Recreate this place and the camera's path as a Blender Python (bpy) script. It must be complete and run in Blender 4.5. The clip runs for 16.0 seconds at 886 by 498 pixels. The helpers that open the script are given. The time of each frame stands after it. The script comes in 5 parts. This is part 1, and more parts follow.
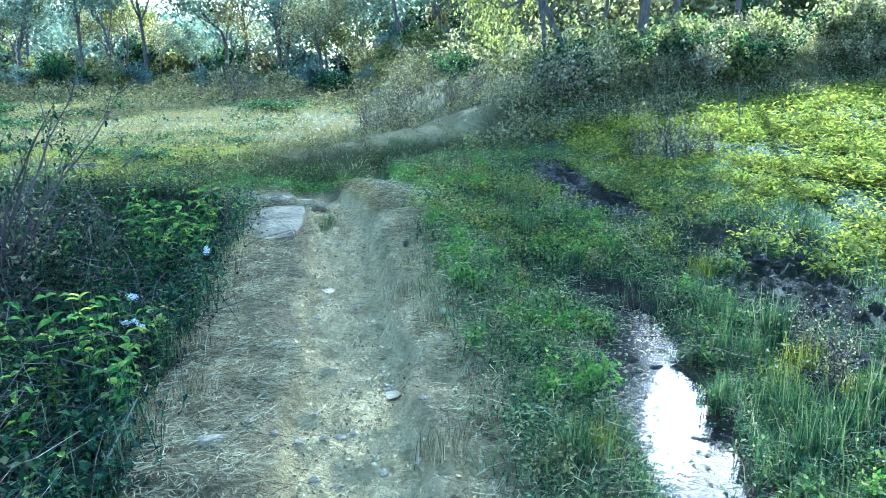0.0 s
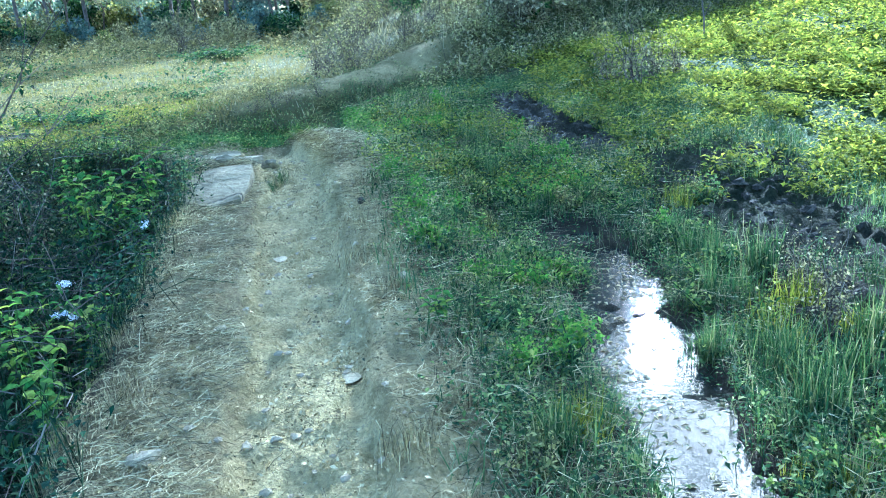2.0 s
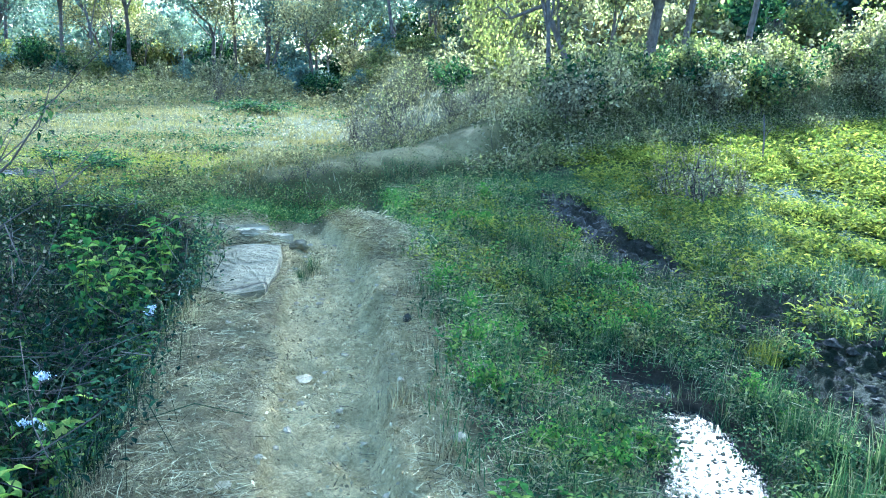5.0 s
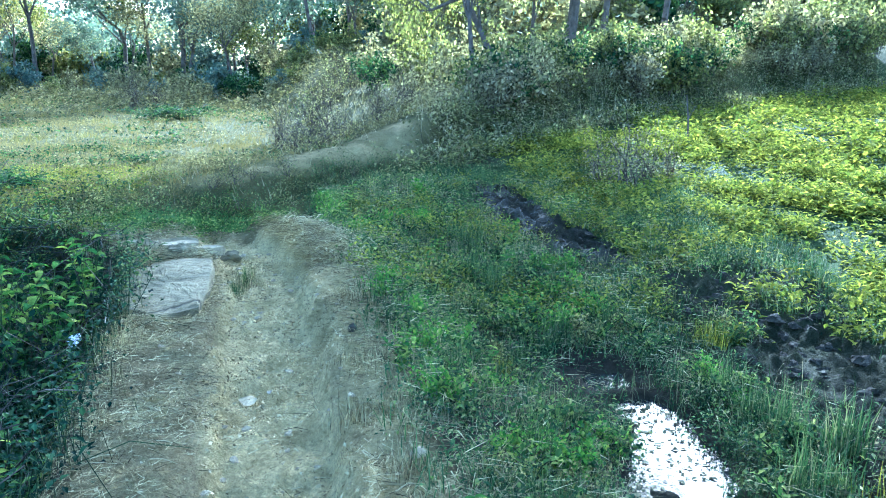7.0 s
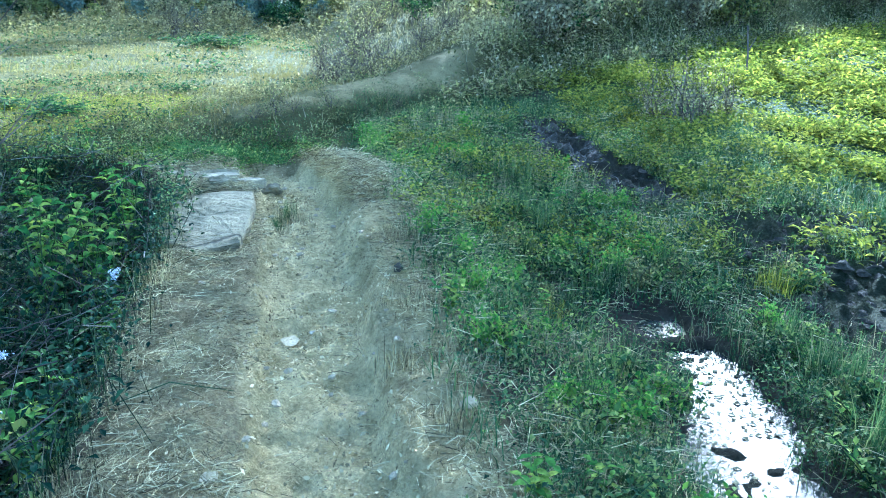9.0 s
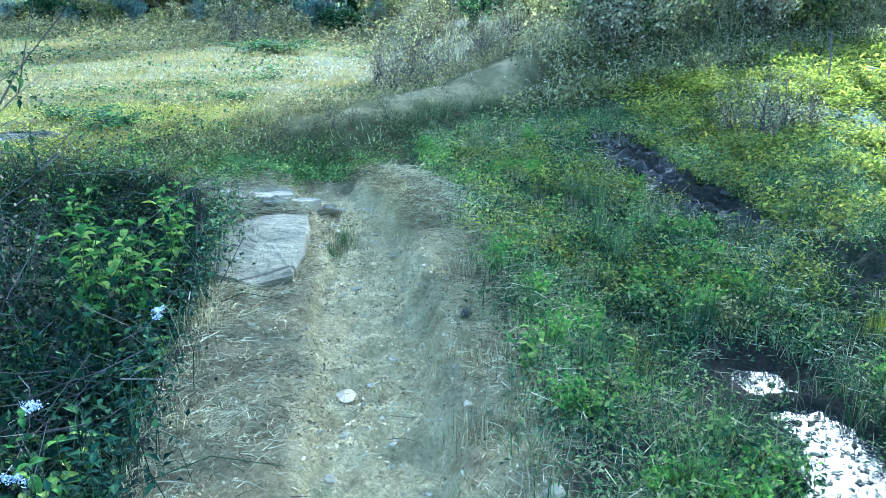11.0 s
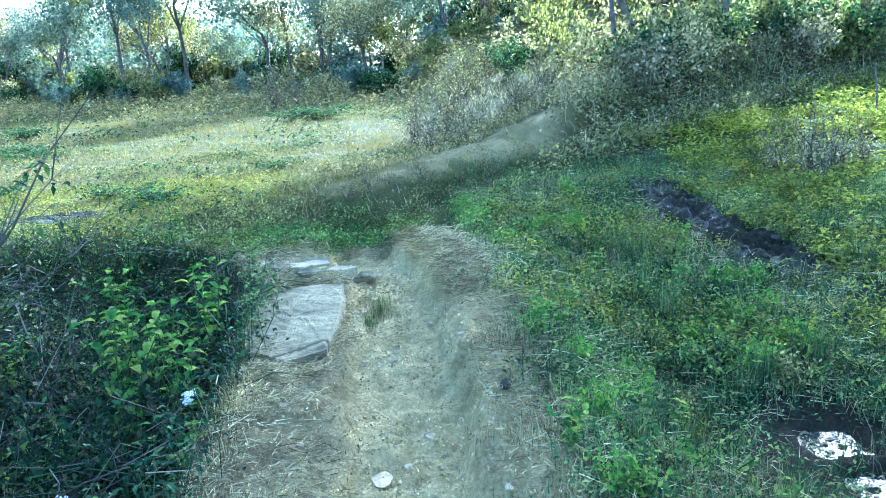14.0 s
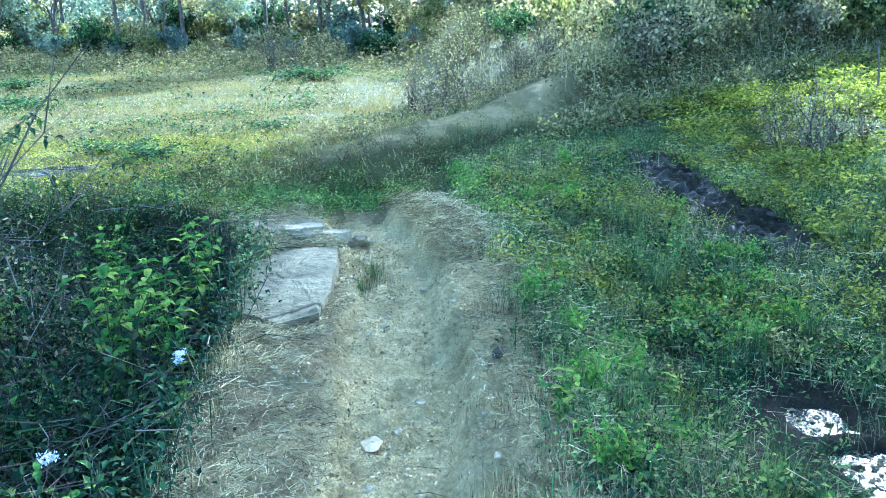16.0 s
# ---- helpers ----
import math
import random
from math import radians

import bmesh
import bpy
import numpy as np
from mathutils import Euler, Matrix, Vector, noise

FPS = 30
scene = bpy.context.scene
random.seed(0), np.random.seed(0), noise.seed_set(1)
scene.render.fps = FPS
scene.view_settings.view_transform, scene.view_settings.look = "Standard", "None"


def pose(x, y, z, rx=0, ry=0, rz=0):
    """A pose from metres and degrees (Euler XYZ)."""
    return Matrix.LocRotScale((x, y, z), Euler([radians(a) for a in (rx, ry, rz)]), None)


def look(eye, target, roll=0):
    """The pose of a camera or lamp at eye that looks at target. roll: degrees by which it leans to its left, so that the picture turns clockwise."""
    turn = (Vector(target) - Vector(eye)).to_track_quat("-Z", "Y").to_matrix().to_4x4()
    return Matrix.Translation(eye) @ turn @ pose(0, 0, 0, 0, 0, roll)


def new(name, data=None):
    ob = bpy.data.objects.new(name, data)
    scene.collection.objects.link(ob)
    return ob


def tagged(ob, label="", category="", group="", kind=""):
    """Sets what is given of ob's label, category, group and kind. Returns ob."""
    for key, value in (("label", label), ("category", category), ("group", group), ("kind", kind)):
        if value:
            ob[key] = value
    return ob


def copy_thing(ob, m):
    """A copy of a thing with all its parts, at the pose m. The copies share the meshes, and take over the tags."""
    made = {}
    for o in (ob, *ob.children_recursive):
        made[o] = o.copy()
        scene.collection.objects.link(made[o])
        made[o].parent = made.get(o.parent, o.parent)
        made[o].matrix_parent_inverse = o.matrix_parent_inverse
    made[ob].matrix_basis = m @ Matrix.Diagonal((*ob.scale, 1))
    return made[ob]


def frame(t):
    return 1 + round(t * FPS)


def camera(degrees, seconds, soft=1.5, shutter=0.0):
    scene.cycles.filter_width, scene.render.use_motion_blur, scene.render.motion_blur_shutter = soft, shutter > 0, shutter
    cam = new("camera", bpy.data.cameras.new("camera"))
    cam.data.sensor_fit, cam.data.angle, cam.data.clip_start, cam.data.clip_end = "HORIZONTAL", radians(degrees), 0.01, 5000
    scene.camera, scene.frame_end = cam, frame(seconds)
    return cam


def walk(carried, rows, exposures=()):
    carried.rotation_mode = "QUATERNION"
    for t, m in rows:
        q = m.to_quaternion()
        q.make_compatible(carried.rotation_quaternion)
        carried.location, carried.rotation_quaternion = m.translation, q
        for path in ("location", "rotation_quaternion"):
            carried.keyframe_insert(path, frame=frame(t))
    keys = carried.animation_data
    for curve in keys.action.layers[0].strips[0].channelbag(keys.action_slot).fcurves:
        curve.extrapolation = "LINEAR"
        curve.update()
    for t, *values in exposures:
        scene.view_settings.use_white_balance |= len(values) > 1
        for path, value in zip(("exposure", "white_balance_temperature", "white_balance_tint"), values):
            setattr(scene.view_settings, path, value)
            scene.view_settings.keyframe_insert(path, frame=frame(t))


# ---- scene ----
cam = camera(58.8, 16.0, 1.0)
EXPOSURE = [(0.0, 2.65, 4140, 3.0), (5.0, 2.75, 4160, 3.0), (8.0, 2.72, 4160, 3.0), (12.0, 2.93, 4170, 4.0), (16.0, 2.93, 4170, 4.0)]
PATH = [
    (0, (0.058, -0.060, 1.355), (0.039, 1.889, 0.910), 0.20),
    (0.5, (0.027, 0.023, 1.344), (0.133, 1.957, 0.845), 1.29),
    (1, (0.010, 0.074, 1.344), (0.154, 1.993, 0.797), 3.36),
    (1.5, (0.054, 0.225, 1.366), (0.093, 2.165, 0.877), 1.86),
    (2, (0.139, 0.357, 1.360), (0.182, 2.263, 0.756), -4.00),
    (2.5, (0.094, 0.413, 1.357), (0.024, 2.298, 0.692), -2.65),
    (3, (-0.011, 0.615, 1.376), (0.027, 2.526, 0.786), -0.80),
    (3.5, (-0.122, 0.757, 1.386), (-0.120, 2.682, 0.844), -0.28),
    (4, (-0.147, 0.911, 1.388), (-0.301, 2.804, 0.761), 1.62),
    (4.5, (-0.125, 1.078, 1.408), (-0.256, 2.968, 0.769), 4.10),
    (5, (-0.140, 1.170, 1.459), (-0.109, 3.123, 1.030), 3.55),
    (5.2, (-0.167, 1.188, 1.470), (-0.062, 3.157, 1.135), 2.74),
    (7.3, (-0.188, 1.335, 1.468), (0.012, 3.271, 1.011), 0.86),
    (7.5, (-0.195, 1.335, 1.459), (0.001, 3.270, 0.993), 0.97),
    (8, (-0.223, 1.348, 1.448), (-0.040, 3.282, 0.970), 1.09),
    (8.5, (-0.240, 1.394, 1.432), (0.010, 3.288, 0.841), 2.35),
    (9, (-0.219, 1.544, 1.434), (-0.118, 3.449, 0.833), 1.13),
    (9.2, (-0.201, 1.602, 1.435), (-0.155, 3.521, 0.873), 0.18),
    (11.3, (-0.303, 2.078, 1.496), (-0.335, 3.985, 0.894), 0.78),
    (11.5, (-0.303, 2.133, 1.500), (-0.279, 4.052, 0.936), 2.20),
    (12, (-0.291, 2.141, 1.504), (-0.372, 4.063, 0.956), 1.11),
    (12.5, (-0.259, 2.159, 1.519), (-0.389, 4.066, 0.931), 0.38),
    (13, (-0.234, 2.159, 1.511), (-0.306, 4.096, 1.020), -2.63),
    (13.5, (-0.235, 2.148, 1.517), (-0.313, 4.095, 1.064), -2.93),
    (14, (-0.233, 2.137, 1.507), (-0.385, 4.076, 1.041), -3.16),
    (14.5, (-0.228, 2.143, 1.507), (-0.334, 4.087, 1.052), -3.51),
    (15, (-0.240, 2.145, 1.509), (-0.353, 4.085, 1.037), -2.69),
    (15.5, (-0.247, 2.144, 1.516), (-0.389, 4.071, 0.998), -1.25),
    (16, (-0.246, 2.158, 1.507), (-0.382, 4.076, 0.957), -1.24),
]
walk(cam, [(t, look(eye, target, roll)) for t, eye, target, roll in PATH], EXPOSURE)

SUN_AZ, SUN_EL = 17.0, 24.0        # degrees right of +y, degrees above the horizon

# ---- world and sun ----
world = bpy.data.worlds.new("sky")
scene.world = world
world.use_nodes = True
wn = world.node_tree.nodes
sky = wn.new("ShaderNodeTexSky")
sky.sky_type = "NISHITA"
sky.sun_disc = False
sky.sun_elevation = radians(SUN_EL)
sky.sun_rotation = radians(SUN_AZ)
sky.air_density, sky.dust_density = 1.0, 3.5
wn["Background"].inputs["Strength"].default_value = 0.135
world.node_tree.links.new(sky.outputs["Color"], wn["Background"].inputs["Color"])

sun = new("sun", bpy.data.lights.new("sun", "SUN"))
sun.data.energy, sun.data.angle, sun.data.color = 5.0, radians(0.55), (1.0, 0.95, 0.86)
sun_dir = Vector((math.sin(radians(SUN_AZ)) * math.cos(radians(SUN_EL)),
                  math.cos(radians(SUN_AZ)) * math.cos(radians(SUN_EL)), math.sin(radians(SUN_EL))))
sun.matrix_world = look(sun_dir * 60, (0, 0, 0))


# ---- materials ----
def material(name):
    m = bpy.data.materials.new(name)
    m.use_nodes = True
    return m, m.node_tree.nodes, m.node_tree.links


def ramp_node(nodes, stops):
    r = nodes.new("ShaderNodeValToRGB")
    while len(r.color_ramp.elements) < len(stops):
        r.color_ramp.elements.new(0.5)
    for e, (p, c) in zip(r.color_ramp.elements, stops):
        e.position, e.color = p, (*c, 1)
    return r


def noise_node(nodes, links, scale, detail=4.0, rough=0.6, coord="Object"):
    tc = nodes.new("ShaderNodeTexCoord")
    n = nodes.new("ShaderNodeTexNoise")
    n.inputs["Scale"].default_value, n.inputs["Detail"].default_value, n.inputs["Roughness"].default_value = scale, detail, rough
    links.new(tc.outputs[coord], n.inputs["Vector"])
    return n


def mix_node(nodes, links, fac, a, b, kind="MIX"):
    m = nodes.new("ShaderNodeMix")
    m.data_type, m.blend_type = "RGBA", kind
    for sock, v in ((m.inputs["Factor"], fac), (m.inputs["A"], a), (m.inputs["B"], b)):
        if isinstance(v, bpy.types.NodeSocket):
            links.new(v, sock)
        elif isinstance(v, (int, float)):
            sock.default_value = v
        else:
            sock.default_value = (*v, 1)
    return m.outputs["Result"]


def foliage(name, stops, translucent=0.4, rough=0.55, patch=2.6, island=True, dry=None):
    """Leaf or blade material: colour varies from leaf to leaf and in patches; light passes through."""
    m, nodes, links = material(name)
    bsdf = nodes["Principled BSDF"]
    pick = nodes.new("ShaderNodeNewGeometry" if island else "ShaderNodeObjectInfo")
    r = ramp_node(nodes, stops)
    links.new(pick.outputs["Random Per Island" if island else "Random"], r.inputs["Fac"])
    n = noise_node(nodes, links, patch, 3.0)
    v = nodes.new("ShaderNodeMapRange")
    v.inputs["From Min"].default_value, v.inputs["From Max"].default_value = 0.3, 0.7
    v.inputs["To Min"].default_value, v.inputs["To Max"].default_value = 0.5, 1.45
    links.new(n.outputs["Fac"], v.inputs["Value"])
    hsv = nodes.new("ShaderNodeHueSaturation")
    links.new(v.outputs["Result"], hsv.inputs["Value"])
    links.new(r.outputs["Color"], hsv.inputs["Color"])
    col = hsv.outputs["Color"]
    if dry:
        n2 = noise_node(nodes, links, 0.55, 3.0)
        f = ramp_node(nodes, [(0.36, (0, 0, 0)), (0.54, (1, 1, 1))])
        links.new(n2.outputs["Fac"], f.inputs["Fac"])
        col = mix_node(nodes, links, f.outputs["Color"], col, dry)
    links.new(col, bsdf.inputs["Base Color"])
    bsdf.inputs["Roughness"].default_value = rough
    bsdf.inputs["Specular IOR Level"].default_value = 0.03
    tr = nodes.new("ShaderNodeBsdfTranslucent")
    links.new(mix_node(nodes, links, 1.0, col, (1.0, 1.0, 0.65), "MULTIPLY"), tr.inputs["Color"])
    mx = nodes.new("ShaderNodeMixShader")
    mx.inputs["Fac"].default_value = translucent
    links.new(bsdf.outputs["BSDF"], mx.inputs[1])
    links.new(tr.outputs["BSDF"], mx.inputs[2])
    links.new(mx.outputs["Shader"], nodes["Material Output"].inputs["Surface"])
    return m


def solid(name, a, b, scale, rough=0.85, bump=0.3, fine=60.0, stretch=(1, 1, 1), gloss=0.3, contrast=1.0, crack=0.0):
    m, nodes, links = material(name)
    bsdf = nodes["Principled BSDF"]
    bsdf.inputs["Specular IOR Level"].default_value = gloss
    n1, n2 = noise_node(nodes, links, scale), noise_node(nodes, links, fine, 5.0, 0.7)
    mp = nodes.new("ShaderNodeMapping")
    mp.inputs["Scale"].default_value = stretch
    links.new(n2.inputs["Vector"].links[0].from_socket, mp.inputs["Vector"])
    links.new(mp.outputs["Vector"], n2.inputs["Vector"])
    f = ramp_node(nodes, [(0.32, a), (0.68, b)])
    links.new(n1.outputs["Fac"], f.inputs["Fac"])
    g = ramp_node(nodes, [(0.3, [1 - 0.35 * contrast] * 3), (0.7, [1 + 0.15 * contrast] * 3)])
    links.new(n2.outputs["Fac"], g.inputs["Fac"])
    col, tall = mix_node(nodes, links, 1.0, f.outputs["Color"], g.outputs["Color"], "MULTIPLY"), n2.outputs["Fac"]
    if crack:
        vo = nodes.new("ShaderNodeTexVoronoi")
        vo.feature = "DISTANCE_TO_EDGE"
        vo.inputs["Scale"].default_value = crack
        bent = nodes.new("ShaderNodeMix")
        bent.data_type = "RGBA"
        bent.inputs["Factor"].default_value = 0.14
        links.new(mp.outputs["Vector"], bent.inputs["A"])
        links.new(n1.outputs["Color"], bent.inputs["B"])
        links.new(bent.outputs["Result"], vo.inputs["Vector"])
        line = ramp_node(nodes, [(0.0, (0.25, 0.25, 0.25)), (0.018, (1, 1, 1))])
        links.new(vo.outputs["Distance"], line.inputs["Fac"])
        col = mix_node(nodes, links, 1.0, col, line.outputs["Color"], "MULTIPLY")
        cut = nodes.new("ShaderNodeMath")
        cut.operation = "MULTIPLY"
        links.new(tall, cut.inputs[0])
        links.new(line.outputs["Color"], cut.inputs[1])
        tall = cut.outputs["Value"]
    links.new(col, bsdf.inputs["Base Color"])
    bsdf.inputs["Roughness"].default_value = rough
    bp = nodes.new("ShaderNodeBump")
    bp.inputs["Strength"].default_value, bp.inputs["Distance"].default_value = bump, 0.02
    links.new(tall, bp.inputs["Height"])
    links.new(bp.outputs["Normal"], bsdf.inputs["Normal"])
    return m


def ground_material():
    """Soil: trodden pale path, damp mud, mossy field, by the ground's own kinds; ditch shade painted in mud colour."""
    m, nodes, links = material("soil")
    bsdf = nodes["Principled BSDF"]

    def attr(k):
        a = nodes.new("ShaderNodeAttribute")
        a.attribute_name = k
        return a.outputs["Fac"]
    big, mid, fine = (noise_node(nodes, links, sc, 6.0, 0.7) for sc in (1.3, 9.0, 60.0))
    soil = ramp_node(nodes, [(0.3, (0.026, 0.022, 0.014)), (0.7, (0.085, 0.07, 0.044))])
    links.new(mid.outputs["Fac"], soil.inputs["Fac"])
    trod = ramp_node(nodes, [(0.28, (0.38, 0.305, 0.125)), (0.5, (0.61, 0.50, 0.215)), (0.72, (0.82, 0.69, 0.32))])
    links.new(mid.outputs["Fac"], trod.inputs["Fac"])
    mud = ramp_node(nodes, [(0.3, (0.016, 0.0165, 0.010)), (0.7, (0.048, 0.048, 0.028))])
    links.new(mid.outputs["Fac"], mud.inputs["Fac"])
    turf = ramp_node(nodes, [(0.3, (0.06, 0.07, 0.02)), (0.7, (0.16, 0.145, 0.05))])
    links.new(big.outputs["Fac"], turf.inputs["Fac"])
    c = mix_node(nodes, links, attr("turf"), soil.outputs["Color"], turf.outputs["Color"])
    sward = ramp_node(nodes, [(0.3, (0.028, 0.05, 0.014)), (0.7, (0.085, 0.12, 0.03))])
    links.new(mid.outputs["Fac"], sward.inputs["Fac"])
    c = mix_node(nodes, links, attr("meadow"), c, sward.outputs["Color"])
    c = mix_node(nodes, links, attr("trodden"), c, trod.outputs["Color"])
    # mud colour for the wet places, and as painted shade in the ditch
    c = mix_node(nodes, links, attr("wet_or_shade"), c, mud.outputs["Color"])
    g = ramp_node(nodes, [(0.3, (0.62, 0.62, 0.62)), (0.65, (1.2, 1.2, 1.2))])
    links.new(fine.outputs["Fac"], g.inputs["Fac"])
    links.new(mix_node(nodes, links, 1.0, c, g.outputs["Color"], "MULTIPLY"), bsdf.inputs["Base Color"])
    rr = nodes.new("ShaderNodeMapRange")
    rr.inputs["To Min"].default_value, rr.inputs["To Max"].default_value = 0.95, 0.45
    links.new(attr("sheen"), rr.inputs["Value"])
    sp = nodes.new("ShaderNodeMapRange")
    sp.inputs["To Min"].default_value, sp.inputs["To Max"].default_value = 0.07, 0.24
    links.new(attr("sheen"), sp.inputs["Value"])
    links.new(sp.outputs["Result"], bsdf.inputs["Specular IOR Level"])
    links.new(rr.outputs["Result"], bsdf.inputs["Roughness"])
    add = nodes.new("ShaderNodeMath")
    links.new(fine.outputs["Fac"], add.inputs[0])
    links.new(mid.outputs["Fac"], add.inputs[1])
    lump = noise_node(nodes, links, 24.0, 5.0, 0.65)
    both = nodes.new("ShaderNodeMath")
    links.new(add.outputs["Value"], both.inputs[0])
    links.new(lump.outputs["Fac"], both.inputs[1])
    bp = nodes.new("ShaderNodeBump")
    bp.inputs["Strength"].default_value, bp.inputs["Distance"].default_value = 1.0, 0.05
    links.new(both.outputs["Value"], bp.inputs["Height"])
    links.new(bp.outputs["Normal"], bsdf.inputs["Normal"])
    return m


def water_material():
    m, nodes, links = material("water")
    b = nodes["Principled BSDF"]
    b.inputs["Base Color"].default_value = (0.035, 0.035, 0.028, 1)
    b.inputs["Roughness"].default_value = 0.03
    b.inputs["IOR"].default_value = 1.33
    b.inputs["Specular IOR Level"].default_value = 0.8
    n = noise_node(nodes, links, 26.0, 3.0)
    bp = nodes.new("ShaderNodeBump")
    bp.inputs["Strength"].default_value, bp.inputs["Distance"].default_value = 0.12, 0.01
    links.new(n.outputs["Fac"], bp.inputs["Height"])
    links.new(bp.outputs["Normal"], b.inputs["Normal"])
    return m


M_SOIL, M_WATER = ground_material(), water_material()
M_GRASS = foliage("grass_green", [(0, (0.03, 0.066, 0.03)), (0.5, (0.08, 0.14, 0.05)), (0.8, (0.16, 0.215, 0.075)), (1, (0.30, 0.29, 0.15))], 0.35)
M_FRESH = foliage("grass_fresh", [(0, (0.075, 0.16, 0.045)), (1, (0.21, 0.31, 0.09))], 0.4, patch=5.0)
M_HERB = foliage("herb_green", [(0, (0.02, 0.044, 0.024)), (0.5, (0.08, 0.14, 0.052)), (0.85, (0.24, 0.30, 0.08)), (1, (0.40, 0.40, 0.17))], 0.42)
M_MEADOW = foliage("meadow_green", [(0, (0.06, 0.09, 0.018)), (0.4, (0.19, 0.22, 0.03)), (1, (0.42, 0.40, 0.055))], 0.48, 0.85, patch=1.6)
M_LUSH = foliage("lush_leaf", [(0, (0.045, 0.095, 0.03)), (0.5, (0.155, 0.24, 0.055)), (1, (0.43, 0.46, 0.11))], 0.45, 0.7)
# Deep green, lowered further to carry some of the ditch's shade.
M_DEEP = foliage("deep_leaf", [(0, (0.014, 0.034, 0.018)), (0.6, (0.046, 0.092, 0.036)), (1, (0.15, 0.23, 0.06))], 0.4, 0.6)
M_FIELD = foliage("field_grass", [(0, (0.085, 0.095, 0.024)), (0.5, (0.18, 0.165, 0.045)), (1, (0.31, 0.265, 0.095))], 0.35, patch=0.9, dry=(0.23, 0.19, 0.07))
M_BRONZE = foliage("bronze_herb", [(0, (0.09, 0.085, 0.04)), (0.5, (0.24, 0.215, 0.09)), (1, (0.42, 0.365, 0.155))], 0.3, 0.85)
M_STRAW = foliage("straw", [(0, (0.07, 0.058, 0.03)), (0.4, (0.28, 0.232, 0.11)), (0.78, (0.50, 0.43, 0.205)), (1, (0.74, 0.66, 0.35))], 0.12, 0.8)
M_DRYHERB = foliage("dry_herb", [(0, (0.12, 0.11, 0.06)), (0.5, (0.31, 0.275, 0.145)), (1, (0.54, 0.47, 0.26))], 0.3, 0.8)
M_WEED = foliage("weed_leaf", [(0, (0.065, 0.15, 0.03)), (0.5, (0.15, 0.26, 0.045)), (1, (0.34, 0.40, 0.07))], 0.5, 0.75, island=False)
# Ditch leaf and rank grass: the ditch's shade is put into these darker colours.
M_SHADELEAF = foliage("ditch_leaf", [(0, (0.009, 0.023, 0.013)), (0.6, (0.025, 0.056, 0.027)), (1, (0.08, 0.14, 0.05))], 0.28)
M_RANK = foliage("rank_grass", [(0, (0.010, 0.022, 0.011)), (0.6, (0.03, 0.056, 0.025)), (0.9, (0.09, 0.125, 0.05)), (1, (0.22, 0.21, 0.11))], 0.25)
# Tree leaves paled towards blue-grey, so their colour stands in for distant haze.
M_HAZELEAF = foliage("hazy_tree_leaf", [(0, (0.095, 0.14, 0.115)), (0.6, (0.175, 0.23, 0.185)), (1, (0.30, 0.33, 0.23))], 0.38, 0.6, patch=0.9)
M_PALELEAF = foliage("pale_leaf", [(0, (0.085, 0.10, 0.03)), (0.6, (0.21, 0.22, 0.065)), (1, (0.40, 0.37, 0.115))], 0.48, 0.6)
M_BROWNLEAF = foliage("brown_leaf", [(0, (0.12, 0.11, 0.06)), (0.55, (0.33, 0.30, 0.15)), (1, (0.58, 0.52, 0.26))], 0.48, 0.75)
M_CRUMB = foliage("crumb", [(0, (0.24, 0.19, 0.085)), (0.5, (0.46, 0.375, 0.17)), (1, (0.76, 0.645, 0.33))], 0.0, 0.9)
M_OLIVE = foliage("olive_leaf", [(0, (0.05, 0.062, 0.03)), (0.55, (0.19, 0.20, 0.075)), (1, (0.47, 0.44, 0.17))], 0.45, 0.7)
M_BRIGHT = foliage("bright_leaf", [(0, (0.07, 0.17, 0.03)), (0.5, (0.15, 0.29, 0.05)), (1, (0.32, 0.42, 0.07))], 0.5, 0.65)
M_BARK = solid("bark", (0.08, 0.065, 0.05), (0.19, 0.16, 0.125), 6.0, 0.9, 0.6, 30.0)
M_TWIG = foliage("twig", [(0, (0.045, 0.036, 0.028)), (0.6, (0.12, 0.10, 0.075)), (1, (0.26, 0.23, 0.17))], 0.0, 0.85)
M_STONE = solid("stone", (0.34, 0.275, 0.145), (0.56, 0.47, 0.26), 4.0, 0.85, 0.9, 26.0)
M_SLAB = solid("slab_stone", (0.15, 0.13, 0.066), (0.34, 0.295, 0.155), 3.5, 0.9, 1.4, 11.0, (0.9, 1.7, 2.5), 0.2, 1.1, 0.6)
M_CREAM = solid("cream_flake", (0.44, 0.36, 0.18), (0.62, 0.52, 0.28), 9.0, 0.9, 0.5, 60.0)
M_PALESTONE = solid("pale_stone", (0.42, 0.355, 0.21), (0.60, 0.515, 0.32), 9.0, 0.8, 0.3, 60.0)
M_CLOD = solid("clod", (0.026, 0.024, 0.016), (0.085, 0.076, 0.05), 9.0, 0.92, 0.8, 50.0, (1, 1, 1), 0.12)
M_PETAL = solid("petal", (0.70, 0.72, 0.74), (0.84, 0.85, 0.86), 20.0, 0.7, 0.1, 80.0)

# ---- lie of the land ----
RNG = np.random.default_rng(7)
PERM = np.random.default_rng(3).random((64, 64))


def vnoise(x, y):
    """Smooth value noise in 0..1, one cell a unit."""
    xi, yi = np.floor(x).astype(int), np.floor(y).astype(int)
    fx, fy = x - xi, y - yi
    fx, fy = fx * fx * (3 - 2 * fx), fy * fy * (3 - 2 * fy)
    g = lambda a, b: PERM[a % 64, b % 64]
    return (g(xi, yi) * (1 - fx) + g(xi + 1, yi) * fx) * (1 - fy) + (g(xi, yi + 1) * (1 - fx) + g(xi + 1, yi + 1) * fx) * fy


